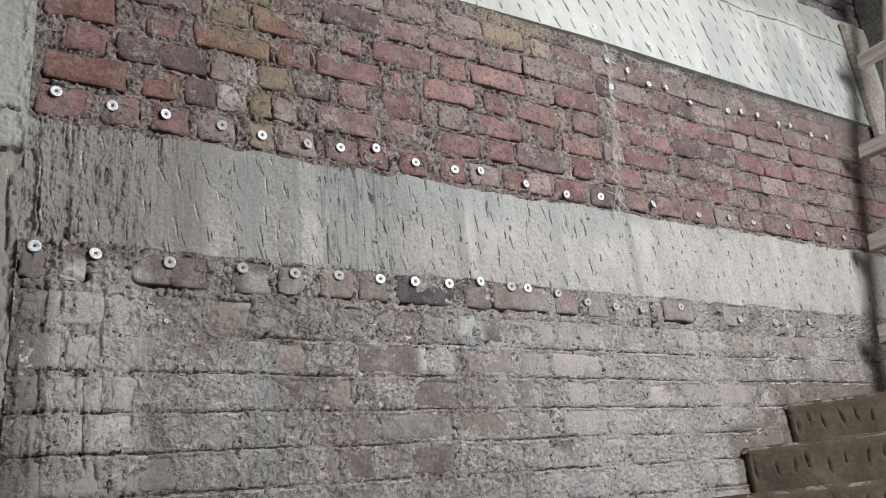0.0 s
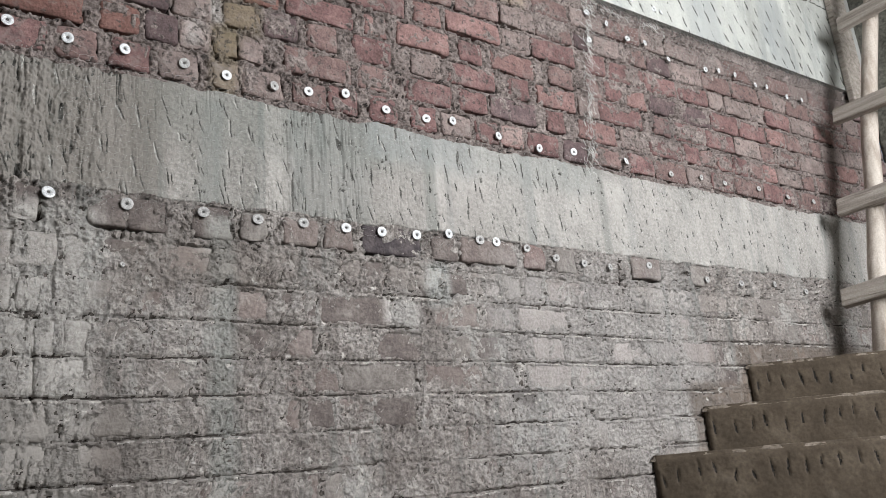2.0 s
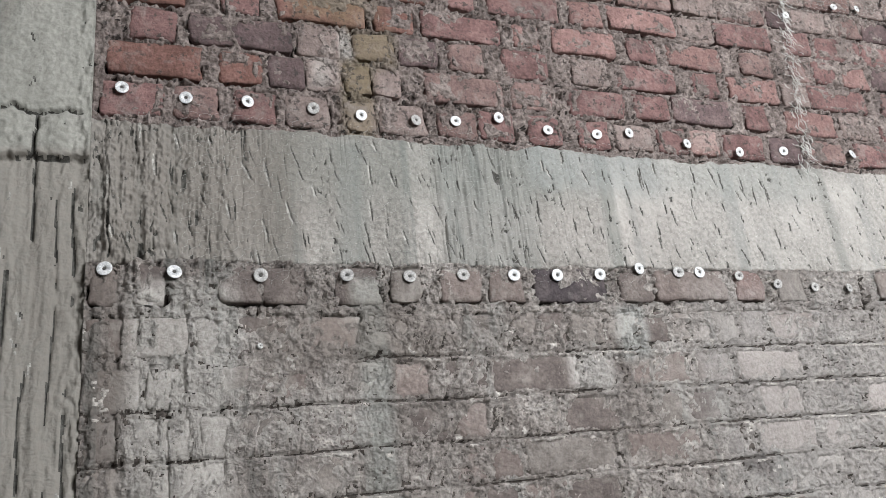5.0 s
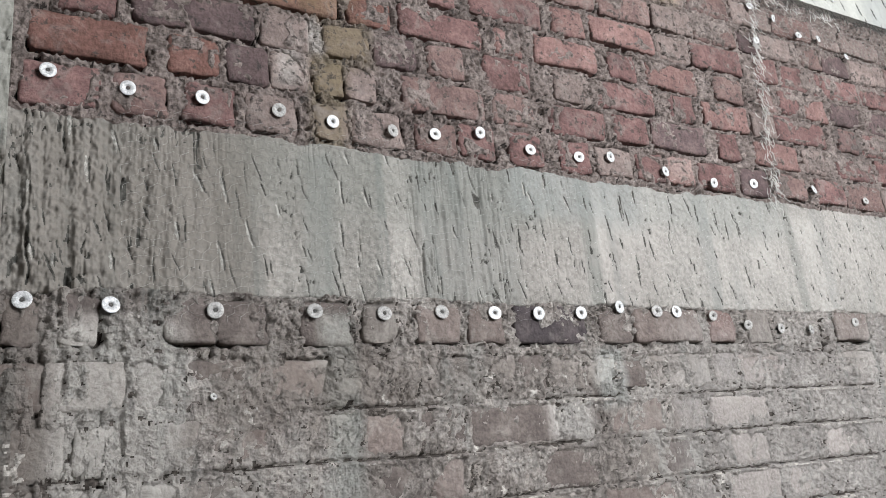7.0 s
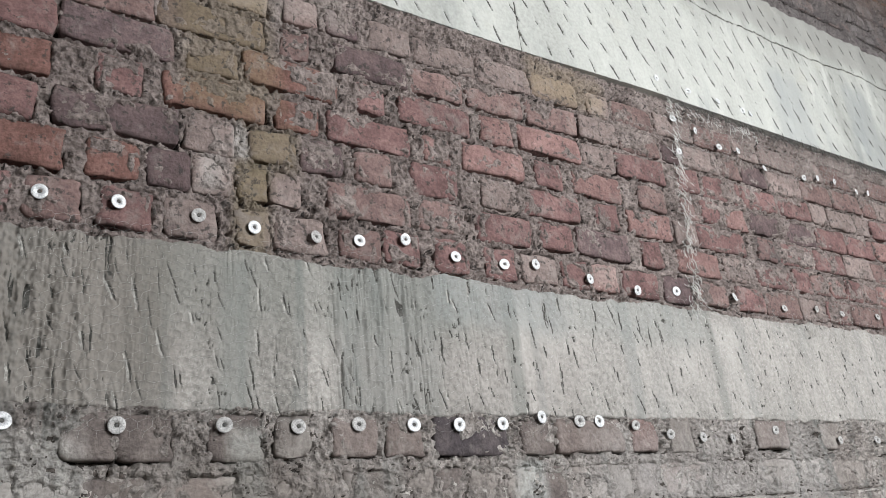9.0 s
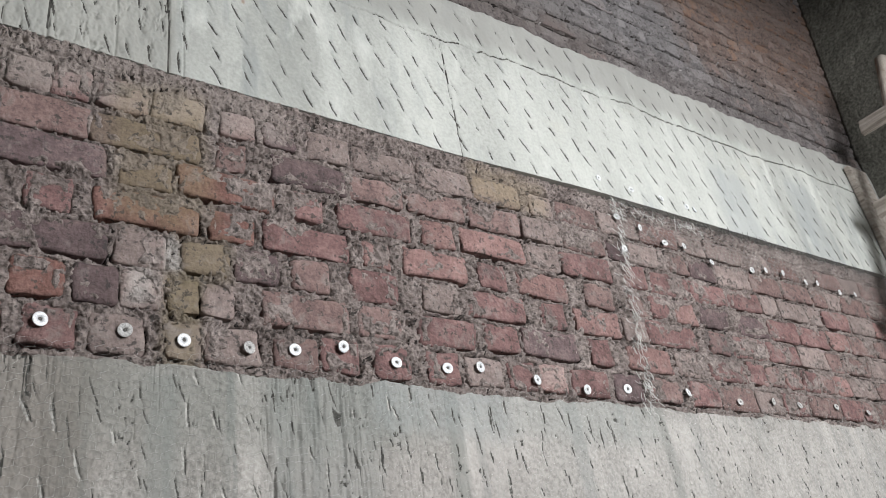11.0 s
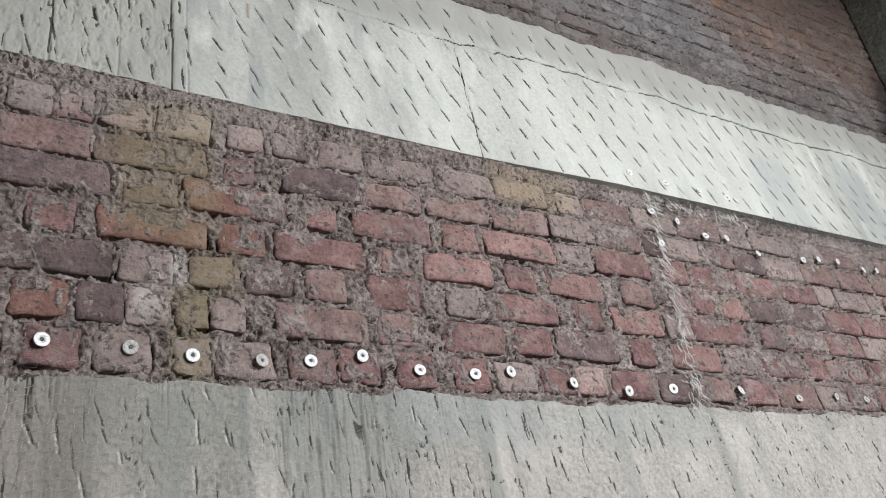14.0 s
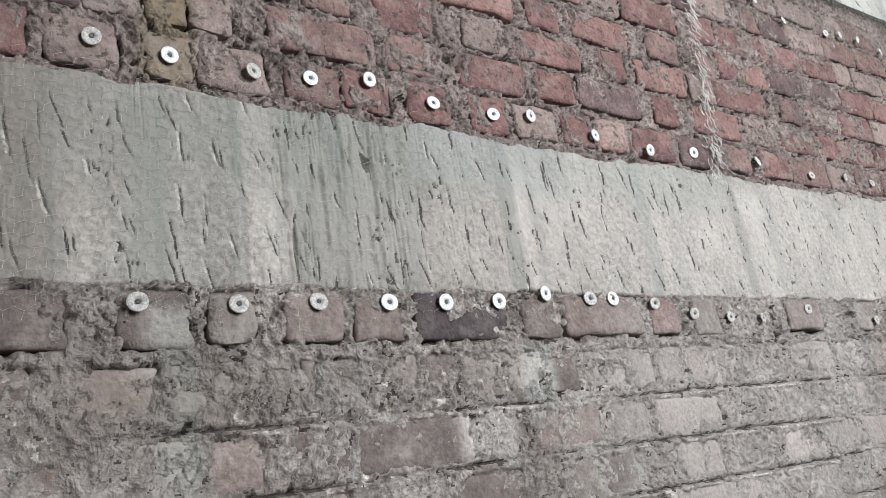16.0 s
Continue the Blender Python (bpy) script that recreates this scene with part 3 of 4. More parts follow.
# red brickwork between the two beams, course by course from below
MID = []
KNOWN = {
    2.69: [(-0.04, 0.09, "r"), (0.12, 0.22, "b"), (0.26, 0.36, "r"), (0.39, 0.5, "g"), (0.55, 0.62, "g"), (0.64, 0.76, "g"), (0.8, 0.91, "b"), (0.93, 1.03, "r"), (1.08, 1.18, "r"),
           (1.24, 1.34, "r"), (1.37, 1.49, "g"), (1.52, 1.62, "r"), (1.64, 1.74, "p"), (1.77, 1.92, "r"), (1.95, 2.08, "d"), (2.12, 2.27, "b"), (2.33, 2.47, "r")],
    2.80: [(-0.03, 0.18, "o"), (0.23, 0.33, "o"), (0.45, 0.54, "g"), (0.55, 0.62, "y"), (0.63, 0.7, "g"), (0.78, 1.01, "b"), (1.04, 1.17, "b"), (1.23, 1.42, "r"), (1.46, 1.58, "r"),
           (1.6, 1.82, "d"), (1.88, 1.97, "r"), (2.06, 2.27, "p"), (2.3, 2.41, "g"), (2.48, 2.69, "r")],
    2.905: [(0.02, 0.12, "r"), (0.16, 0.41, "d"), (0.43, 0.54, "g"), (0.58, 0.69, "y"), (0.71, 0.82, "d"), (0.86, 0.96, "b"), (1.03, 1.17, "r"), (1.26, 1.38, "g"), (1.42, 1.63, "r"),
            (1.7, 1.8, "r"), (1.85, 2.05, "p"), (2.19, 2.45, "r"), (2.52, 2.63, "p"), (2.67, 2.87, "r")],
    3.01: [(-0.04, 0.14, "o"), (0.24, 0.33, "r"), (0.38, 0.62, "o"), (0.65, 0.76, "o"), (0.79, 1.03, "r"), (1.08, 1.16, "p"), (1.21, 1.43, "p"), (1.48, 1.58, "r"), (1.63, 1.84, "p"),
           (1.92, 2.05, "b"), (2.14, 2.23, "b"), (2.38, 2.5, "p")],
    3.12: [(0.16, 0.4, "d"), (0.43, 0.55, "y"), (0.57, 0.82, "o"), (0.88, 0.96, "r"), (1.01, 1.24, "r"), (1.29, 1.4, "p"), (1.43, 1.68, "p"), (1.85, 2.08, "r"), (2.15, 2.26, "r"), (2.29, 2.5, "r")],
    3.225: [(0.04, 0.13, "b"), (0.36, 0.62, "y"), (0.67, 0.74, "b"), (0.82, 1.04, "d"), (1.06, 1.23, "b"), (1.25, 1.46, "b"), (1.48, 1.69, "b"), (1.7, 1.87, "g"), (1.89, 2.08, "b")],
    3.335: [(0.05, 0.15, "b"), (0.27, 0.35, "r"), (0.5, 0.63, "y"), (0.68, 0.77, "b"), (0.8, 0.89, "d"), (0.93, 1.06, "g"), (1.52, 1.71, "y"), (1.76, 1.86, "g")],
}
for z, known in KNOWN.items():
    MID += course(z, known, rng, -0.05, WALL_END, "rrpbbgdb" if z < 3.2 else "bbggdb")

xs_mid = spaced(-0.06, WALL_END, 0.003, 0.5, 0.9)
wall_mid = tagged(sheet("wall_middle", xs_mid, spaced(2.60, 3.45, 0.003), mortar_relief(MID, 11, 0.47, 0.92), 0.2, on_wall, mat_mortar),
                  "rough red brickwork with thick crumbling mortar joints", "brick wall", kind="structure")

# washed brickwork below the lower beam
LOW = []
LOW_KNOWN = {
    2.222: [(-0.05, 0.0, "d"), (0.04, 0.1, "d"), (0.22, 0.305, "d"), (0.315, 0.41, "d"), (0.487, 0.592, "d"), (0.625, 0.70, "g"), (0.755, 0.859, "b"), (0.888, 0.979, "b"),
            (1.018, 1.228, "k"), (1.282, 1.381, "d"), (1.394, 1.633, "b"), (1.676, 1.779, "p"), (1.83, 1.92, "g"), (2.236, 2.402, "b"), (2.6, 2.72, "g")],
    2.103: [(1.016, 1.087, "d"), (1.319, 1.407, "d"), (1.571, 1.641, "g"), (1.663, 1.748, "d")],
    1.99: [(0.607, 0.7, "b"), (0.863, 1.108, "d"), (1.253, 1.441, "b"), (1.474, 1.598, "d"), (1.623, 1.852, "b")],
    1.886: [(0.757, 0.839, "b"), (1.047, 1.207, "d"), (1.419, 1.527, "d"), (1.67, 1.815, "b")],
    1.787: [(0.925, 1.181, "g"), (1.21, 1.444, "b"), (1.47, 1.575, "d"), (1.627, 1.84, "b")],
    1.686: [(0.744, 0.791, "b"), (0.807, 0.888, "d"), (1.032, 1.166, "d")],
}
for z in (2.222, 2.103, 1.99, 1.886, 1.787, 1.686, 1.584, 1.482, 1.38):
    LOW += course(z, LOW_KNOWN.get(z, ()), rng, -0.06, WALL_END, "bgggd", fill=z < 2.2)


BARE = [(x0, x1, z, k) for z, row in LOW_KNOWN.items() if z < 2.2 for x0, x1, k in row]


def low_relief(bricks, seed):
    base = mortar_relief(bricks, seed, 0.45, 0.8, 0.003)

    def height(X, Z):
        # a thin cement skin with bare patches where the brick shows, rougher just under the beam
        D = inside(X, Z, bricks, BRICK_H, 0.01)[0] + (noise2(X, Z, 0.03, seed + 20, 4, 0.65) - 0.5) * 0.034
        lump = noise2(X, Z, 0.05, seed + 21, 5, 0.7)
        skin = 0.003 + (lump - 0.5) * 0.008 + (noise2(X, Z, 0.3, seed + 22, 2) - 0.5) * 0.006
        # brushed on aslant: short ridges that lean to the left
        lean, across = Z + 0.55 * X, X - 0.55 * Z
        brushed = noise2(across * 2.6, lean, 0.034, seed + 40, 3, 0.7) - 0.5
        patch = 0.3 + 0.7 * ramp(noise2(X, Z, 0.13, seed + 41, 2), 0.35, 0.65)
        pocket = ramp(-brushed, 0.15, 0.22) * ramp(patch, 0.45, 0.8)
        skin = skin + brushed * 0.015 * patch - 0.004 * pocket
        bare = np.maximum(ramp(noise2(X, Z, 0.12, seed + 23, 3), 0.6, 0.68), ramp(inside(X, Z, BARE)[0], -0.01, 0.0)) * ramp(D, 0.002, 0.008)
        joint = np.exp(-((D + 0.002) / 0.0035) ** 2) * ramp(noise2(X, Z, 0.09, seed + 24, 3), 0.52, 0.62)
        skin = skin - bare * 0.007 - joint * 0.005
        rough = ramp(Z + (noise2(X, Z, 0.1, seed + 25, 2) - 0.5) * 0.02, 2.128, 2.142)
        band = ramp(Z, 2.045, 2.06) * (1 - rough)
        skin = skin + band * (noise2(X, Z, 0.035, seed + 26, 4, 0.7) - 0.5) * 0.026
        bare_mortar, worn = base(X, Z)
        H = bare_mortar * rough + skin * (1 - rough)
        S, T = np.zeros_like(X), np.maximum(worn[1] * rough, 0.58 * pocket * (1 - rough))
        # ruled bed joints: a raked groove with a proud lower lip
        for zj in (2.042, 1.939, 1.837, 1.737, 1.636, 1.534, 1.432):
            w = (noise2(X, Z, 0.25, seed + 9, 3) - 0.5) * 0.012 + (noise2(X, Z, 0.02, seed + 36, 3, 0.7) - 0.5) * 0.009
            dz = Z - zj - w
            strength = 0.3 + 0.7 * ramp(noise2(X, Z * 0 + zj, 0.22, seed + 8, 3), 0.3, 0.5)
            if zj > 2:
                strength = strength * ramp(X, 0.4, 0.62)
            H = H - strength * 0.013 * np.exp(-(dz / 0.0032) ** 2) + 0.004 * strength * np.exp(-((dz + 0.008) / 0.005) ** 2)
            # the groove's shade and the lip's light are painted too
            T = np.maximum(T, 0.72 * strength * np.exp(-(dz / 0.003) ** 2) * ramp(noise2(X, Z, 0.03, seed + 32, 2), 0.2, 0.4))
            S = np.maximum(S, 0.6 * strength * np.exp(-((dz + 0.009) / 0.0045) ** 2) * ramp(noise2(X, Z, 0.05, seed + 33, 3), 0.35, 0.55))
        # the skin has split along wandering lines
        wander = noise2(X, Z, 0.11, seed + 27, 4, 0.7)
        split = np.exp(-((wander - 0.5) / 0.012) ** 2) * ramp(noise2(X, Z, 0.13, seed + 28, 2), 0.5, 0.62)
        T = np.maximum(T, 0.52 * split)
        H = H - 0.007 * split
        # small curled crevices in the crust
        curl = np.exp(-((noise2(X, Z, 0.034, seed + 34, 3, 0.65) - 0.5) / 0.03) ** 2) * ramp(noise2(X, Z, 0.03, seed + 35, 3), 0.5, 0.58)
        T = np.maximum(T, 0.62 * curl)
        H = H - 0.006 * curl
        chip = ramp(noise2(X, Z, 0.024, seed + 37, 3, 0.7), 0.66, 0.7) * ramp(noise2(X, Z, 0.16, seed + 38, 2), 0.52, 0.62)
        S = np.maximum(S, 0.55 * chip)
        # coarse upright trowel scars beside the column
        left = ramp(0.36 - X, 0.0, 0.2)
        H = H + left * (noise2(X * 9, Z, 0.12, seed + 7, 3) - 0.5) * 0.024
        # upright cracks and a long slip of mortar
        for xc, z0, z1, wd in ((0.012, 1.3, 2.2, 0.005), (0.115, 1.3, 2.15, 0.003), (2.165, 2.11, 2.26, 0.006)):
            dx = X - xc - (noise2(X * 0, Z, 0.1, seed + 6, 3) - 0.5) * 0.03
            cleft = np.exp(-(dx / wd) ** 2) * ramp(Z, z0 - 0.01, z0 + 0.01) * ramp(-Z, -z1 - 0.01, -z1 + 0.01)
            T = np.maximum(T, (0.8 if z0 > 2 else 0.45) * cleft)
            H = H - 0.016 * cleft
        pock = ramp(noise2(X, Z, 0.011, seed + 29, 2, 0.6), 0.7, 0.8)
        T = np.maximum(T, 0.6 * pock)
        H = H - 0.004 * pock - 0.05 * (1 - ramp(bottom_edge(X) - Z, -0.014, -0.006))
        return H, (S, T)
    return height


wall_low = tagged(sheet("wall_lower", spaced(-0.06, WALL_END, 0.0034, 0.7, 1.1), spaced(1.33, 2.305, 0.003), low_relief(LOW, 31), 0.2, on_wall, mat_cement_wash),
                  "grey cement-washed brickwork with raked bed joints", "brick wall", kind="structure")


def hacks(marks, rough, seed, extra=None, broad=1.0):
    """Concrete with hacked keys: marks are (u, v, length, slant, depth)."""
    def height(X, Z):
        S, T = np.zeros_like(X), np.zeros_like(X)
        H = (noise2(X, Z, 0.5, seed, 3) - 0.5) * 0.008 + (noise2(X, Z, 0.03, seed + 1, 4, 0.75) - 0.5) * rough * 1.6
        for u, v, length, slant, depth in marks:
            r = length * 0.75
            i0, i1 = np.searchsorted(X[:, 0], (u - r, u + r))
            j0, j1 = np.searchsorted(Z[0], (v - r, v + r))
            if i1 <= i0 or j1 <= j0:
                continue
            dx, dz = X[i0:i1, j0:j1] - u, Z[i0:i1, j0:j1] - v
            ca, sa = math.cos(slant), math.sin(slant)
            along, across = dz * ca - dx * sa, dx * ca + dz * sa
            across = across + 0.12 * along * along / length * (1 if u * 977 % 1 > 0.5 else -1)
            taper = np.clip(1 - (2 * along / length) ** 2, 0, 1)
            broken = 0.78 + 0.22 * ramp(noise2(X[i0:i1, j0:j1], Z[i0:i1, j0:j1], 0.012, seed + 3, 2), 0.3, 0.55)
            across = across + (noise2(X[i0:i1, j0:j1], Z[i0:i1, j0:j1], 0.012, seed + 4, 2) - 0.5) * 0.004
            wide = broad * (1 + 0.6 * max(0.0, u - 0.8))
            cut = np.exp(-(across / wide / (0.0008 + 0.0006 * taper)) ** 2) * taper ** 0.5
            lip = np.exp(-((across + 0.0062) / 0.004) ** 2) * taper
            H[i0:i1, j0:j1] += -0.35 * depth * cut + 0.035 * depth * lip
            # T paints the shade inside the cut
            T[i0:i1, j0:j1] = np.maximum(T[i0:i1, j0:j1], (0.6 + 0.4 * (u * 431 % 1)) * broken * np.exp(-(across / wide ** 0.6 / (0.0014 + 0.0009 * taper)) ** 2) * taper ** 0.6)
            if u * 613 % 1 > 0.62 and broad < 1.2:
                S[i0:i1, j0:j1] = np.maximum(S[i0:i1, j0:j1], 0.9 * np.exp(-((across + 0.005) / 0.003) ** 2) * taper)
        more = extra(X, Z) if extra else 0.0
        if isinstance(more, tuple):
            T = np.maximum(T, more[1])
            more = more[0]
        return H + more, (S, T)
    return height


rng = random.Random(8)
marks = []
for v in (2.585, 2.535, 2.485, 2.435, 2.385, 2.335, 2.3):
    u = -0.02 + rng.uniform(0, 0.06)
    while u < WALL_END - 0.03:
        marks.append((u, v + rng.uniform(-0.035, 0.035), rng.choice((0.035, 0.05, 0.06, 0.07, 0.085, 0.1)) * (1 if u < 1.9 else 0.8), rng.uniform(0.0, 0.4), rng.uniform(0.006, 0.014)))
        u += rng.uniform(0.045, 0.12)


def low_beam_extra(X, Z):
    left = ramp(0.42 - X, 0.0, 0.4)
    scratch = left + 0.75 * ramp(X, 0.74, 0.8) * ramp(-X, -1.06, -0.98)
    gouge = noise2(X * 9, Z, 0.2, 61, 3, 0.5)
    H = scratch * (gouge - 0.55) * 0.034
    H = H + left * (noise2(X, Z, 0.03, 62, 4, 0.85) - 0.5) * 0.03
    # smooth trowelled strips
    edge = ramp(Z, 2.262, 2.30)
    H = H + (1 - edge) * (noise2(X, Z, 0.035, 63, 4, 0.65) - 0.5) * 0.03
    dx = X + 0.022 - (noise2(X * 0, Z, 0.08, 66, 3) - 0.5) * 0.02
    crevice = np.exp(-(dx / 0.003) ** 2) * ramp(-Z, -2.51, -2.48) * ramp(noise2(X, Z, 0.05, 67, 3), 0.3, 0.5)
    H = H - 0.008 * crevice
    # drawn scratches
    drawn = ramp(X, 0.7, 0.78) * ramp(-X, -1.1, -1.0) + 0.7 * left + 0.85 * ramp(noise2(X, Z * 0, 0.12, 58, 2), 0.45, 0.58) * ramp(-X, -2.2, -1.6)
    line = np.exp(-((noise2(X * 16, Z, 0.2, 59, 2) - 0.5) / 0.035) ** 2) * ramp(noise2(X * 3, Z, 0.12, 57, 2), 0.5, 0.6) * np.clip(drawn, 0, 1)
    H = H - 0.003 * line
    # gritty pits where the skin has crumbled
    crumb = ramp(noise2(X * 1.6, Z, 0.011, 68, 2, 0.6), 0.68, 0.74) * ramp(noise2(X * 2.2, Z, 0.11, 69, 3), 0.66, 0.72)
    crumb = np.maximum(crumb, left * ramp(noise2(X * 1.4, Z, 0.016, 70, 3, 0.7), 0.7, 0.76))
    H = H - 0.004 * crumb
    crevice = np.maximum(crevice * ramp(noise2(X, Z, 0.03, 60, 2), 0.35, 0.5), np.maximum(np.maximum(crumb, 0.8 * line), 0.9 * ramp(0.34 - gouge, 0.02, 0.09) * np.clip(scratch, 0, 1) * ramp(noise2(X, Z, 0.04, 56, 2), 0.35, 0.5)))
    # the poured edges are ragged against the brickwork
    up = top_edge(X) - Z
    down = Z - bottom_edge(X)
    return H + 0.002 - 0.05 * (1 - ramp(up, -0.004, 0.005)) - 0.05 * (1 - ramp(down, -0.004, 0.004)), 0.7 * crevice


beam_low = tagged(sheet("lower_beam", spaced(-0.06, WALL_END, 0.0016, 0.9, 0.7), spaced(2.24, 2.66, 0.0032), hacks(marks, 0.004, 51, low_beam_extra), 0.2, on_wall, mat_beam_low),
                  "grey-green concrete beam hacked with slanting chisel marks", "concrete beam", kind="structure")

marks = []
for v in (3.50, 3.585, 3.67, 3.755, 3.84, 3.925, 4.04, 4.13):
    u = -0.6 + rng.uniform(0, 0.09)
    while u < WALL_END - 0.05:
        marks.append((u, v + rng.uniform(-0.018, 0.018), rng.uniform(0.06, 0.1), rng.uniform(0.35, 0.6) if u > 0.6 else rng.uniform(0.0, 0.3), rng.uniform(0.01, 0.018)))
        u += rng.uniform(0.08, 0.115) if u > 0.55 else rng.uniform(0.045, 0.08)


def high_beam_extra(X, Z):
    # a cold joint that runs along the beam, two upright board lines, the rougher column head
    w = (noise2(X, Z * 0, 0.3, 71, 4) - 0.5) * 0.06 + (noise2(X, Z * 0, 0.04, 74, 4, 0.8) - 0.5) * 0.026
    H = -0.008 * np.exp(-((Z - 3.985 - w) / 0.003) ** 2) * ramp(X, -0.2, 0.3)
    for xc, z1, wd in ((0.535, 4.4, 0.0035), (0.575, 4.4, 0.002), (0.24, 4.2, 0.003), (0.03, 3.7, 0.004), (0.4, 4.1, 0.002), (1.50, 3.985, 0.0025)):
        dx = X - xc - (noise2(X * 0, Z, 0.2, 72, 3) - 0.5) * 0.02
        H = H - 0.005 * np.exp(-(dx / wd) ** 2) * ramp(-Z, -z1 - 0.01, -z1)
    # shade in the joint, board lines and pocks goes into colour as well
    recess_shade = 0.95 * np.exp(-((Z - 3.985 - w) / 0.0036) ** 2) * (0.7 + 0.3 * ramp(X, 1.3, 1.6)) * ramp(noise2(X, Z, 0.08, 77, 2), 0.15, 0.35)
    for xc, z1, amount in ((0.535, 4.4, 0.8), (0.24, 4.2, 0.8), (1.50, 3.985, 0.7)):
        dx = X - xc - (noise2(X * 0, Z, 0.2, 72, 3) - 0.5) * 0.02
        recess_shade = np.maximum(recess_shade, amount * np.exp(-(dx / 0.003) ** 2) * ramp(-Z, -z1 - 0.01, -z1) * ramp(noise2(X, Z, 0.06, 78, 2), 0.25, 0.5))
    head = ramp(0.55 - X, 0, 0.03)
    pock = head * ramp(noise2(X * 3, Z, 0.06, 79, 4, 0.7), 0.63, 0.7)
    H = H + head * (noise2(X * 2, Z, 0.06, 73, 4, 0.7) - 0.5) * 0.012 - 0.006 * pock
    recess_shade = np.maximum(recess_shade, 0.62 * pock * ramp(noise2(X, Z, 0.015, 80, 2), 0.5, 0.65))
    top = ramp(Z, 4.14, 4.22)
    up = 4.205 + (noise2(X, Z * 0, 0.2, 76, 4, 0.6) - 0.5) * 0.05 - Z
    proud = 0.002 + 0.02 * ramp(X, 1.3, 2.2)
    return H + top * (noise2(X, Z, 0.06, 75, 4) - 0.5) * 0.03 + proud - 0.06 * (1 - ramp(up, -0.006, 0.006)) * ramp(X, 0.58, 0.62), recess_shade


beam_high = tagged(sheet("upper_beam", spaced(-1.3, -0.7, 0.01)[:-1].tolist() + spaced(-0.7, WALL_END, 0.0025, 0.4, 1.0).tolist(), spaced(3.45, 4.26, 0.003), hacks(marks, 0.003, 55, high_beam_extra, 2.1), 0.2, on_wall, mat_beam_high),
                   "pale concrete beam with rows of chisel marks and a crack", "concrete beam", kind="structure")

# brickwork above
HIGH, FAR = [], []
z = 4.265
while z < 6.55:
    (HIGH if z < 5.25 else FAR).extend(course(z, [(0.63, 0.74, "r")] if z < 4.3 else (), rng, 0.62, WALL_END + 0.45, "gggdgggb"))
    z += 0.1
HIGH = [(x0, x1, z, 'o' if x0 > 3.1 and z > 4.75 and rng.random() < 0.5 else k) for x0, x1, z, k in HIGH]
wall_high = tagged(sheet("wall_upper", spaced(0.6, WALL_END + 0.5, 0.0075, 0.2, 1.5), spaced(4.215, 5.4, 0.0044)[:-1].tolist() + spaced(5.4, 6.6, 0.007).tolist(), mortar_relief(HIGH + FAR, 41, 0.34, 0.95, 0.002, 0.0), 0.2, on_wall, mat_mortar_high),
                   "dusky brickwork above the pale beam", "brick wall", kind="structure")

# concrete column at the near end
marks = []
for k in range(150):
    marks.append((rng.uniform(-0.9, -0.08), rng.uniform(1.3, 3.4), rng.uniform(0.04, 0.07), rng.uniform(-0.2, 0.3), rng.uniform(0.003, 0.009)))


def column_extra(X, Z):
    # smooth fill above, a torn patch below its crack, bare board-marked concrete at the foot
    ledge = 2.52 + (noise2(X, Z * 0, 0.06, 81, 4, 0.65) - 0.5) * 0.06
    low = ramp(ledge - Z, 0, 0.008)
    H = -0.016 * low
    T = 0.85 * np.exp(-((Z - ledge + 0.007) / 0.005) ** 2) * ramp(noise2(X, Z, 0.04, 86, 3), 0.38, 0.5)
    for xc, wide, z0 in ((-0.085, 0.004, 1.3), (-0.118, 0.0025, 1.3), (-0.165, 0.003, 1.6), (-0.215, 0.004, 1.3), (-0.3, 0.003, 1.3), (-0.36, 0.004, 1.3)):
        dx = X - xc - (noise2(X * 0 + xc, Z, 0.22, 82, 3) - 0.5) * 0.022
        groove = low * np.exp(-(dx / wide) ** 2) * ramp(noise2(X * 0 + xc * 7, Z, 0.1, 87, 3), 0.36, 0.5) * ramp(Z, z0, z0 + 0.02)
        H, T = H - 0.012 * groove, np.maximum(T, 0.8 * groove)
    line = 2.63 + (noise2(X, Z * 0, 0.05, 85, 4, 0.7) - 0.5) * 0.06
    crack = np.exp(-((Z - line) / 0.0045) ** 2) * ramp(-X, 0.06, 0.09)
    rise = 0.17 + (noise2(X * 0, Z, 0.05, 88, 3) - 0.5) * 0.03
    crack = np.maximum(crack, np.exp(-((X + rise) / 0.004) ** 2) * ramp(line - Z, 0, 0.01) * (1 - low))
    torn = ramp(line - Z, 0, 0.02) * (1 - low)
    H = H - 0.02 * crack + torn * (0.008 + (noise2(X, Z, 0.05, 89, 4, 0.65) - 0.5) * 0.02)
    side = ramp(X, -0.11, -0.07)
    H = H + side * (noise2(X * 3, Z, 0.05, 83, 4, 0.7) - 0.5) * 0.034 + low * (noise2(X * 8, Z, 0.2, 84, 4, 0.65) - 0.5) * 0.02
    chips = ramp(noise2(X * 2, Z, 0.03, 90, 3, 0.7), 0.7, 0.76) * np.maximum(0.75 * low * ramp(noise2(X, Z, 0.2, 91, 2), 0.5, 0.6), side)
    return H - 0.004 * chips + 0.010, np.maximum(np.maximum(T, 0.8 * crack), 0.6 * chips)


column = tagged(sheet("column", spaced(-1.3, -0.5, 0.02)[:-1].tolist() + spaced(-0.5, -0.06, 0.0035).tolist(), spaced(1.3, 3.45, 0.004), hacks(marks, 0.004, 57, column_extra), 0.2, on_wall, mat_column),
                "grey concrete column with board marks and chisel scars", "concrete column", kind="structure")
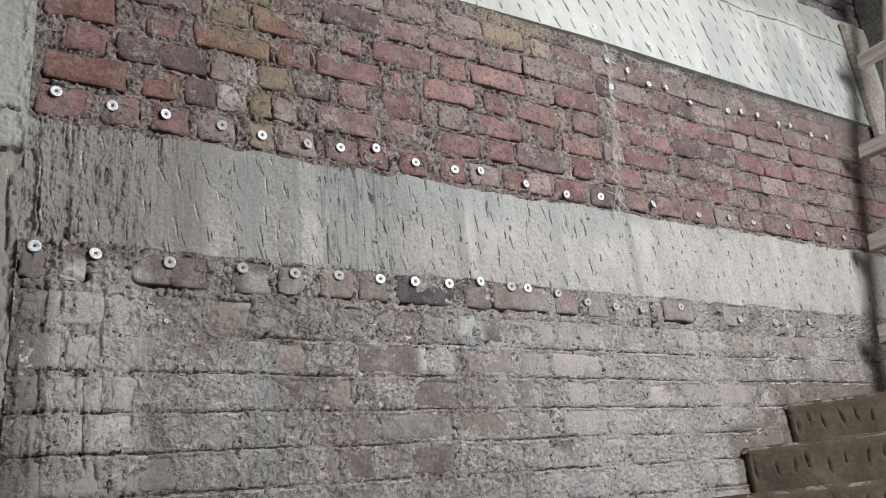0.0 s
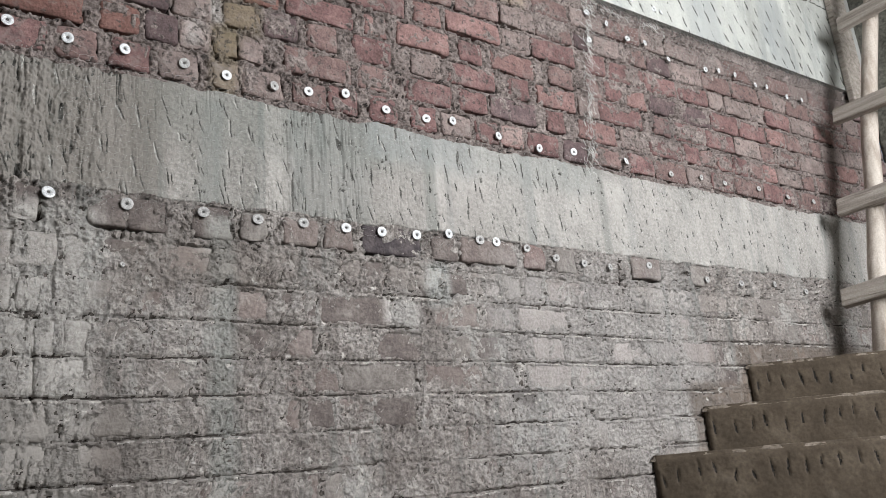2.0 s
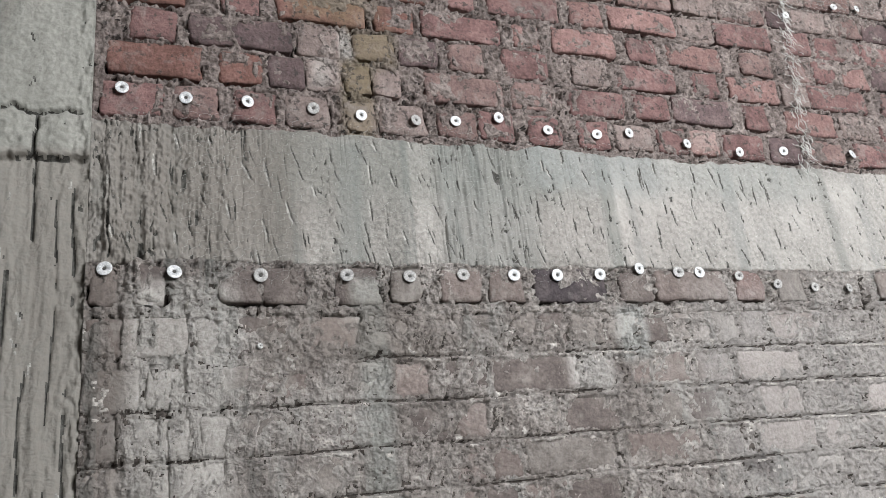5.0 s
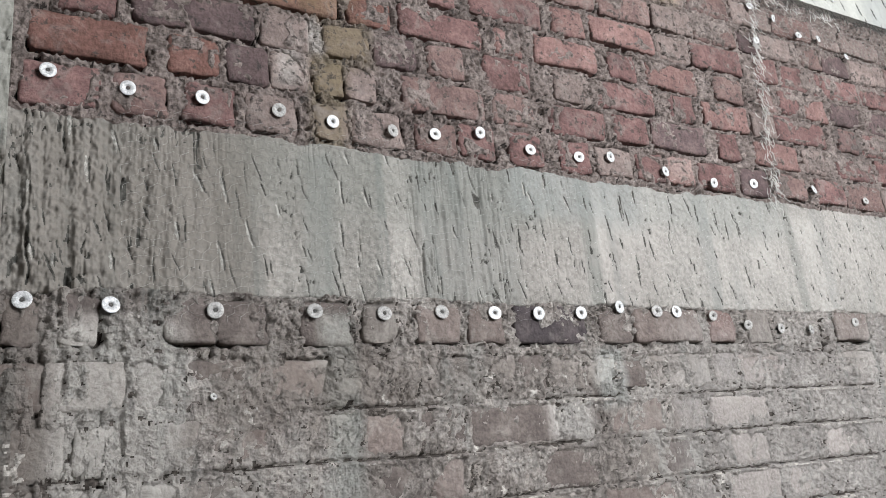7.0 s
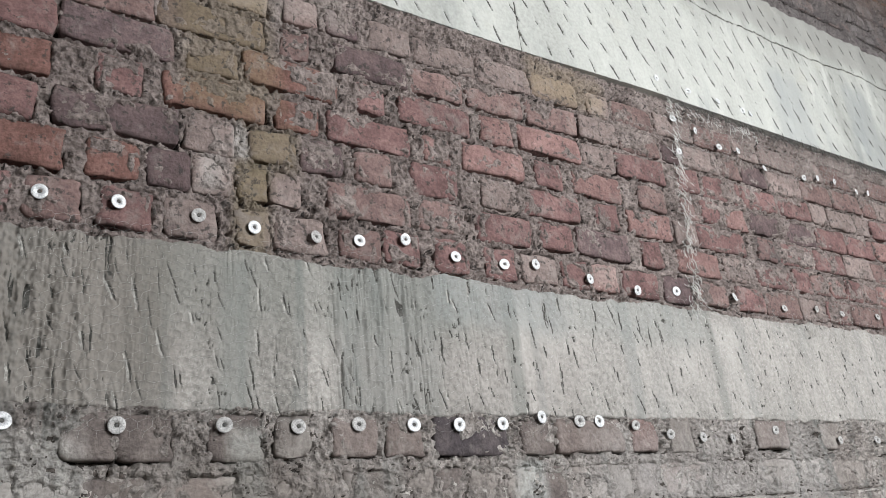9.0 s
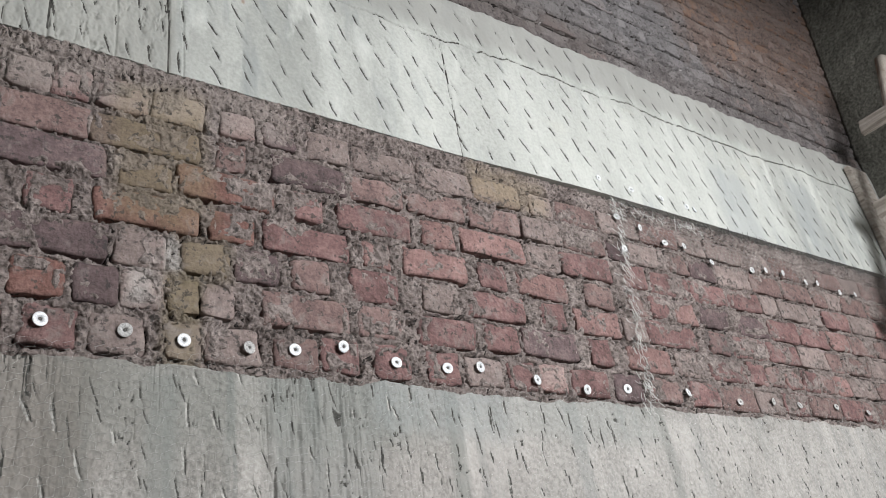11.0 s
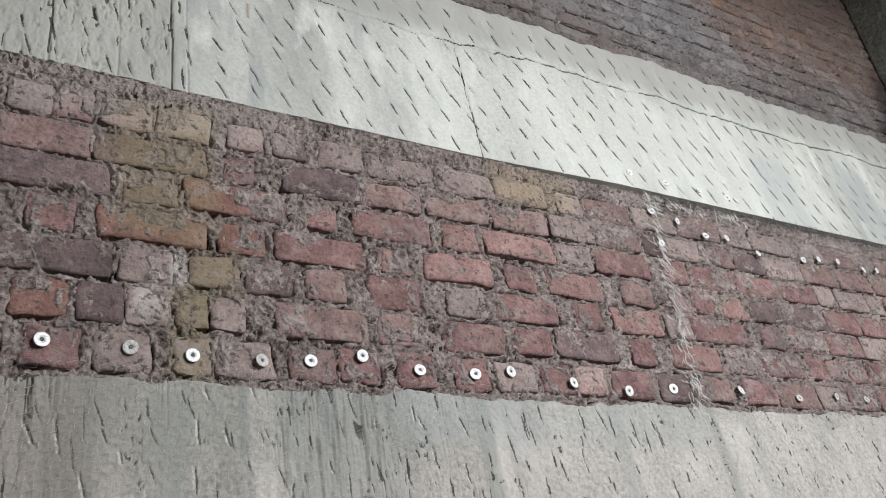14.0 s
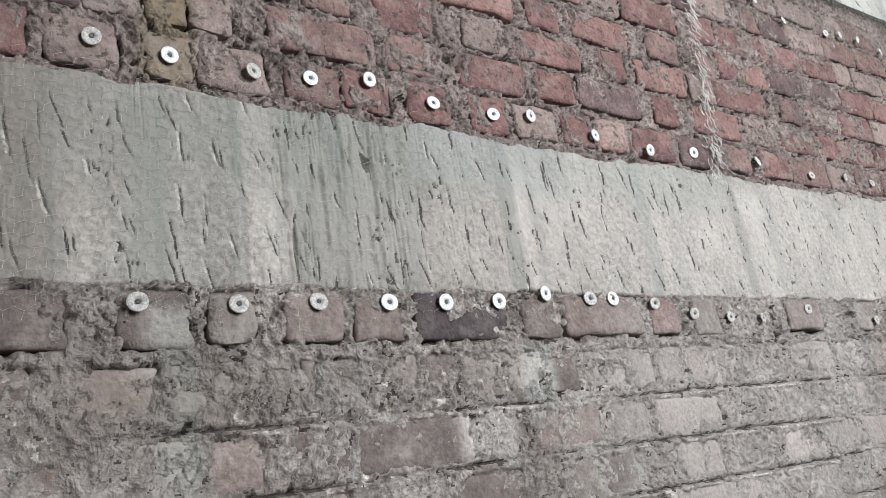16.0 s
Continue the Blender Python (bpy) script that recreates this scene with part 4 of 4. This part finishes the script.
column_head = tagged(sheet("column_head", spaced(-1.3, 0.6, 0.012), spaced(4.215, 6.6, 0.012), hacks([(rng.uniform(-0.8, 0.58), rng.uniform(4.25, 5), 0.07, 0.3, 0.008) for _ in range(90)], 0.014, 58, None, 4), 0.2, on_wall, mat_column),
                     "rough grey concrete column above the beam", "concrete column", kind="structure")

# the closed rest of the stair hall
def slab(name, lo, hi, material, label, category):
    return tagged(part(name, box(bmesh.new(), lo, hi), material), label, category, kind="structure")


slab("wall_base", (-1.3, 0.0, 0.0), (WALL_END, 0.2, 1.3), mat_cement_wash, "grey washed brick wall near the ground", "wall")
slab("floor", (-3.2, -4.7, -0.2), (6.0, 0.2, 0.0), mat_step, "dusty concrete floor", "floor")
slab("ceiling", (-3.2, -4.7, 6.6), (6.0, 0.2, 6.8), mat_dark_wall, "bare concrete ceiling", "ceiling")
slab("wall_west", (-3.2, -4.7, 0.0), (-3.0, 0.2, 6.6), mat_plain, "plain wall", "wall")
slab("wall_corner", (-3.0, 0.0, 0.0), (-1.3, 0.2, 6.6), mat_plain, "plain wall", "wall")
# unseen slab, added to keep lamp light off the upper wall
slab("upper_landing", (-3.0, -4.5, 4.62), (6.0, -2.1, 4.78), mat_plain, "unseen slab added behind the camera to dim the upper wall", "concrete slab")
# opposite wall with its opening
for lo, hi in (((-3.0, -4.7, 0.0), (6.0, -4.5, 2.4)), ((-3.0, -4.7, 4.6), (6.0, -4.5, 6.6)), ((-3.0, -4.7, 2.4), (1.7, -4.5, 4.6)), ((3.9, -4.7, 2.4), (6.0, -4.5, 4.6))):
    slab("wall_south", lo, hi, mat_plain, "plain wall with a large opening", "wall")

# end wall: rough dark concrete that leans back towards the top
marks = [(rng.uniform(-2.4, -0.05), 4.35 + 0.09 * k + rng.uniform(-0.02, 0.02), rng.uniform(0.05, 0.08), math.pi / 2 + rng.uniform(-0.2, 0.3), 0.01) for k in range(24) for _ in range(24)]
tagged(sheet("wall_east", spaced(-4.5, 0.0, 0.018), spaced(1.3, 6.6, 0.018), hacks(marks, 0.01, 59), 0.25,
             lambda u, v, h: (WALL_END - h + 0.21 * np.maximum(0, v - 4.35), u, v), mat_dark_wall),
       "dark hacked concrete wall at the end of the landing", "concrete wall", kind="structure")

# ---- stair ----
stair = tagged(new("staircase"), "muddy concrete stair with hacked risers and a landing", "staircase", kind="structure")
RUN, RISE, WIDE = 0.337, 0.172, 1.3      # the steps run askew, at about 45 degrees to the wall
ALONG, OUT = Vector((0.72, -0.694, 0)), Vector((-0.694, -0.72, 0))


def prism(corners, z0, z1):
    bm = bmesh.new()
    low, high = [[bm.verts.new((x, y, z)) for x, y in corners] for z in (z0, z1)]
    bm.faces.new(low[::-1])
    bm.faces.new(high)
    for i in range(len(corners)):
        j = (i + 1) % len(corners)
        bm.faces.new((low[i], low[j], high[j], high[i]))
    bmesh.ops.recalc_face_normals(bm, faces=bm.faces[:])
    return bm


for k in range(10):
    x, top = 2.828 - k * RUN, 1.841 - k * RISE - (0.06 if k > 2 else 0.0)
    fine = 0.004 if k < 4 else 0.014
    marks, u = [], 0.05
    while u < WIDE - 0.03:
        marks.append((u, top - 0.082 + rng.uniform(-0.02, 0.02), rng.uniform(0.05, 0.085), rng.uniform(-0.15, 0.2), rng.uniform(0.012, 0.02)))
        u += rng.uniform(0.045, 0.085)

    def riser_edge(U, V, top=top, k=k):
        crest = ramp(V, top - 0.03, top)
        end = 1 - ramp(U, 0.0, 0.03 + 0.02 * noise2(U * 0, V, 0.03, 170 + k, 3))
        return (noise2(U, V, 0.05, 90 + k, 4, 0.6) - 0.5) * 0.009 - crest ** 2 * 0.022 * (0.3 + noise2(U, V * 0, 0.06, 120 + k, 3)) - 0.03 * end
    step = sheet("step", spaced(0.022, WIDE, fine), spaced(max(0.0, top - RISE - (0.08 if k == 2 else 0.01)), top, fine), hacks(marks, 0.0025, 130 + k, riser_edge, 4), 0.03,
                 lambda u, v, h, x=x: (x + ALONG.x * u + OUT.x * h, ALONG.y * u + OUT.y * h - 0.004, v), mat_step)
    step.parent = stair
    if k:
        body = [(x + 0.035, -0.004), (x + RUN + 0.02, -0.004), (x + RUN + 0.02 + ALONG.x * WIDE, ALONG.y * WIDE), (x + 0.035 + ALONG.x * WIDE, ALONG.y * WIDE)]
        part("body", prism(body, 0.0, top - 0.008), mat_step, stair)
    us, vs = spaced(0.006, WIDE, 0.012 if k < 4 else 0.04), np.r_[np.linspace(0.012, 0.04, 8), np.linspace(0.05, RUN if k else 0.5, 14)]
    sheet("tread", us, vs, lambda U, V, k=k: (noise2(U, V, 0.08, 140 + k, 4) - 0.45) * 0.012, 0.01,
          lambda u, v, h, x=x, top=top, k=k: (x + ALONG.x * u + v - 0.012 * (noise2(u, v * 0, 0.04, 150 + k, 3) - 0.3) * (1 - ramp(v, 0, 0.04)), ALONG.y * u - 0.004, top - 0.002 + h - 0.01 * (1 - ramp(v, 0.012, 0.03))), mat_dust).parent = stair
foot = 2.851 + 0.04
part("landing", prism([(foot, -0.004), (WALL_END, -0.004), (WALL_END, ALONG.y * WIDE), (foot + ALONG.x * WIDE, ALONG.y * WIDE)], 0.0, 1.836), mat_dust, stair, "dusty concrete landing")

# ---- ladder of poles and boards, leaning on the end wall ----
rng = random.Random(21)
ladder = tagged(new("ladder"), "rough site ladder of debarked poles with nailed board rungs", "ladder")


def pole_x(z):
    return 3.5 + (z - 1.84) * 0.33


def pole_y(z):
    return -0.27 - 0.087 * max(0.0, z - 3.2)


for dy in (0.0, -0.33):
    pts = [(pole_x(z) + rng.uniform(-0.006, 0.006), pole_y(z) + dy + rng.uniform(-0.006, 0.006), z) for z in np.linspace(1.838, 4.72, 14)]
    part("pole", tube(bmesh.new(), pts, [0.046 - 0.0009 * i for i in range(14)], 14, 0.03, rng), mat_wood_pale, ladder, "debarked pale pole")
for z in (2.15, 2.62, 3.15, 3.74, 4.28):
    bm = box(bmesh.new(), (-0.02, -0.48, -0.045), (0.02, 0.15, 0.045), 0.004)
    bmesh.ops.subdivide_edges(bm, edges=bm.edges[:], cuts=3, use_grid_fill=True)
    for v in bm.verts:
        v.co += Vector((rng.uniform(-0.002, 0.002), rng.uniform(-0.004, 0.004), rng.uniform(-0.003, 0.003)))
    ob = part("rung", bm, mat_wood_grey, ladder, "grey weathered board nailed across the poles")
    ob.matrix_basis = pose(pole_x(z) - 0.06, pole_y(z), z, rng.uniform(-5, 3), 18, 0)

# weathered board in the corner
bm = box(bmesh.new(), (4.27, -0.06, 3.36), (4.45, -0.026, 4.15), 0.004)
tagged(part("plank", bm, mat_wood_grey), "grey weathered plank standing against the beam's end", "plank")

# leaning prop
prop = tagged(new("scaffold_pipe"), "grey-green painted scaffold pipe leaning in front of the column", "pipe")
part("tube", tube(bmesh.new(), [(-1.46, -0.33, 0.02), (0.02, -0.33, 3.27), (1.5, -0.33, 6.5)], [0.025] * 3, 20), mat_pipe, prop)

# ---- washers and netting ----
rng = random.Random(33)


def washer(x, z, y, r, dull=False):
    w = tagged(new("washer"), "dull clear plastic washer nailed over the wire netting" if dull else "round white washer nailed over the wire netting", "washer", "washers on the wall")
    bm = bmesh.new()
    n = 20
    rings = []
    for rr, yy in ((0.27 * r, 0.001), (0.29 * r, -0.0009), (0.95 * r, -0.0009), (r, -0.0004), (r, 0.001)):
        rings.append([bm.verts.new((rr * math.cos(2 * math.pi * k / n), yy, rr * math.sin(2 * math.pi * k / n))) for k in range(n)])
    for a, b in zip(rings, rings[1:]):
        for k in range(n):
            bm.faces.new((a[k], b[k], b[(k + 1) % n], a[(k + 1) % n])).smooth = True
    part("disc", bm, mat_washer_dull if dull else mat_washer, w)
    bm = bmesh.new()
    bmesh.ops.create_cone(bm, cap_ends=True, segments=12, radius1=0.24 * r, radius2=0.2 * r, depth=0.03, matrix=pose(0, 0.0145, 0, 90, 0, 0))
    part("nail", bm, mat_nail, w, "dark nail head")
    x, z = x + (x + 0.2) * y / 2.12, z + (z - 1.48) * y / 2.12
    w.matrix_basis = pose(x, y, z, rng.uniform(-12, 12), 0, rng.uniform(-14, 14))
    return w


for x, z in ((0.004, 2.712), (0.148, 2.698), (0.295, 2.702), (0.46, 2.698), (0.586, 2.689), (0.738, 2.688), (0.853, 2.695), (0.986, 2.717), (1.138, 2.69), (1.3, 2.689), (1.415, 2.703),
             (1.621, 2.682), (1.819, 2.667), (2.002, 2.683), (2.305, 2.693)):
    washer(x, z, -0.011, 0.0155, x in (0.46, 0.738))
for x, z in ((2.585, 2.678), (2.795, 2.693), (2.965, 2.69), (3.23, 2.70), (3.47, 2.69), (3.7, 2.695)):
    washer(x, z, -0.011, 0.013, True)
for x, z in ((-0.021, 2.258), (0.123, 2.252), (0.312, 2.245), (0.516, 2.247), (0.675, 2.245), (0.819, 2.25), (0.962, 2.25), (1.09, 2.251), (1.222, 2.254), (1.353, 2.272), (1.483, 2.263), (1.556, 2.263)):
    washer(x, z, -0.012, 0.0165, x in (0.312, 0.516, 0.675, 0.819, 1.483))
for x, z in ((1.695, 2.253), (1.833, 2.228), (1.975, 2.219), (2.114, 2.216), (2.343, 2.241), (2.704, 2.207), (2.944, 2.207), (3.2, 2.22), (3.45, 2.2)):
    washer(x, z, -0.012, 0.014, True)
for x, z in ((2.19, 3.237), (2.318, 3.354), (2.2, 3.377), (2.561, 3.321), (2.443, 3.312), (2.712, 3.276), (2.987, 3.288), (3.095, 3.306), (3.227, 3.315), (3.392, 3.296), (3.494, 3.308), (3.668, 3.288), (3.812, 3.299)):
    washer(x, z, -0.016, 0.0135)
for x, z in ((2.159, 3.542), (2.334, 3.534), (2.514, 3.536), (2.669, 3.532), (2.72, 3.53)):
    washer(x, z, -0.024, 0.0135)


washer(0.305, 2.078, -0.008, 0.007, True)


def netting(name, x0, x1, z0, z1, y, cell, wire, material, label, wave=0.004):
    """Hexagonal wire netting as thin three-sided wires."""
    segs = []
    w, hh = cell, cell * 0.87
    rows, cols = int((z1 - z0) / (hh * 0.75)), int((x1 - x0) / w)
    for j in range(rows):
        for i in range(cols):
            cx, cz = x0 + (i + 0.5 * (j % 2)) * w, z0 + j * hh * 0.75
            pts = [(cx - w / 2, cz - hh / 4), (cx - w / 2, cz + hh / 4), (cx, cz + hh / 2), (cx + w / 2, cz + hh / 4)]
            segs += list(zip(pts, pts[1:]))
    A = np.array(segs)
    jit = lambda P: (noise2(P[:, 0] + 9, P[:, 1], 0.03, 17, 2) - 0.5)
    co = []
    for e in (0, 1):
        P = A[:, e]
        jx, jz = jit(P) * cell * 0.5, jit(P[:, ::-1]) * cell * 0.5
        yy = y + (noise2(P[:, 0], P[:, 1], 0.15, 19, 2) - 0.5) * wave
        for dy, dz, dx in ((-wire, 0, 0), (wire * 0.6, wire, 0), (wire * 0.6, -wire * 0.5, wire)):
            co.append(np.stack([P[:, 0] + jx + dx, yy + dy, P[:, 1] + jz + dz], -1))
    co = np.stack(co, 1)
    n = len(A)
    base = (np.arange(n) * 6)[:, None]
    faces = np.concatenate([base + np.array(q) for q in ((0, 1, 4, 3), (1, 2, 5, 4), (2, 0, 3, 5))])
    me = bpy.data.meshes.new(name)
    me.from_pydata(co.reshape(-1, 3).tolist(), [], faces.tolist())
    me.materials.append(material)
    return tagged(new(name, me), label, "wire netting", kind="stuff")


netting("wire_netting", 0.15, 4.3, 2.225, 2.68, -0.0048, 0.028, 0.00027, mat_wire, "fine hexagonal wire netting stretched over the lower beam")


def frayed(name, line, spread, count, seed, label, material):
    """Curled wire ends along a cut edge of the netting, from the first to the second point of the line."""
    r = random.Random(seed)
    co, faces = [], []
    for _ in range(count):
        f = r.random()
        x = line[0][0] + (line[1][0] - line[0][0]) * f + r.gauss(0, spread)
        z = line[0][1] + (line[1][1] - line[0][1]) * f
        a, y = r.uniform(0, 6.3), -0.012 - abs(r.gauss(0, 0.006))
        bend = r.uniform(-0.55, 0.55)
        pts = []
        for _ in range(6):
            pts.append((x, y, z))
            x, z, y = x + 0.0065 * math.cos(a), z + 0.0065 * math.sin(a), y + r.uniform(-0.0025, 0.0025)
            a += bend + r.uniform(-0.3, 0.3)
        n0 = len(co)
        for px, py, pz in pts:
            co += [(px, py - 0.0009, pz), (px + 0.0009, py + 0.0005, pz + 0.0006), (px - 0.0009, py + 0.0005, pz - 0.0006)]
        for k in range(5):
            b = n0 + 3 * k
            faces += [(b, b + 1, b + 4, b + 3), (b + 1, b + 2, b + 5, b + 4), (b + 2, b, b + 3, b + 5)]
    me = bpy.data.meshes.new(name)
    me.from_pydata(co, [], faces)
    me.materials.append(material)
    return tagged(new(name, me), label, "wire netting", kind="stuff")


frayed("netting_edge", ((2.2, 3.43), (2.07, 2.60)), 0.014, 300, 3, "bright curled wires along the cut edge of netting", mat_wire_bright)
frayed("netting_fringe", ((2.18, 3.41), (2.7, 3.40)), 0.03, 60, 4, "curled wire ends hanging below the pale beam", mat_wire_bright)
frayed("netting_fringe", ((2.25, 3.435), (4.1, 3.435)), 0.01, 330, 6, "dark bristly wire ends along the pale beam's edge", mat_nail)
netting("wire_netting", 2.18, 4.3, 3.25, 3.52, -0.018, 0.028, 0.0005, mat_wire, "fine hexagonal wire netting under the pale beam", 0.012)

# ---- bricks of the walls ----
rng = random.Random(77)
lay(MID, wall_mid, BRICK, rng, 0.001, 0.003, seed=100)
lay([b for b in LOW if b[2] > 2.2], wall_low, BRICK_LOW, rng, 0.004, 0.003, seed=300)
lay([b for b in LOW if b[2] < 2.2], wall_low, BRICK_LOW, rng, -0.0015, 0.001, seed=400, chips=False)
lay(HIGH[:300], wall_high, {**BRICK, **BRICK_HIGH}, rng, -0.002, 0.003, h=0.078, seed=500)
co, faces, kinds = [], [], []
for x0, x1, z, kind in HIGH[300:] + FAR:
    unit = brick_mesh(rng.randrange(9), 0.078, x1 - x0)
    n0, y = len(co), rng.uniform(-0.003, 0.005)
    co += [(v.co.x + (x0 + x1) / 2, v.co.y + y, v.co.z + z) for v in unit.vertices]
    faces += [tuple(n0 + k for k in p.vertices) for p in unit.polygons]
    kinds += ["bgdro".index(kind if kind in "bgdr" and (x0 < 3.1 or rng.random() < 0.4) else "o" if x0 > 3 else "b")] * len(unit.polygons)
    bpy.data.meshes.remove(unit)
me = bpy.data.meshes.new("distant_bricks")
me.from_pydata(co, [], faces)
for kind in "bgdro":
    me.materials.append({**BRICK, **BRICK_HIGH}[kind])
me.polygons.foreach_set("material_index", kinds)
tagged(new("distant_bricks", me), kind="stuff").parent = wall_high
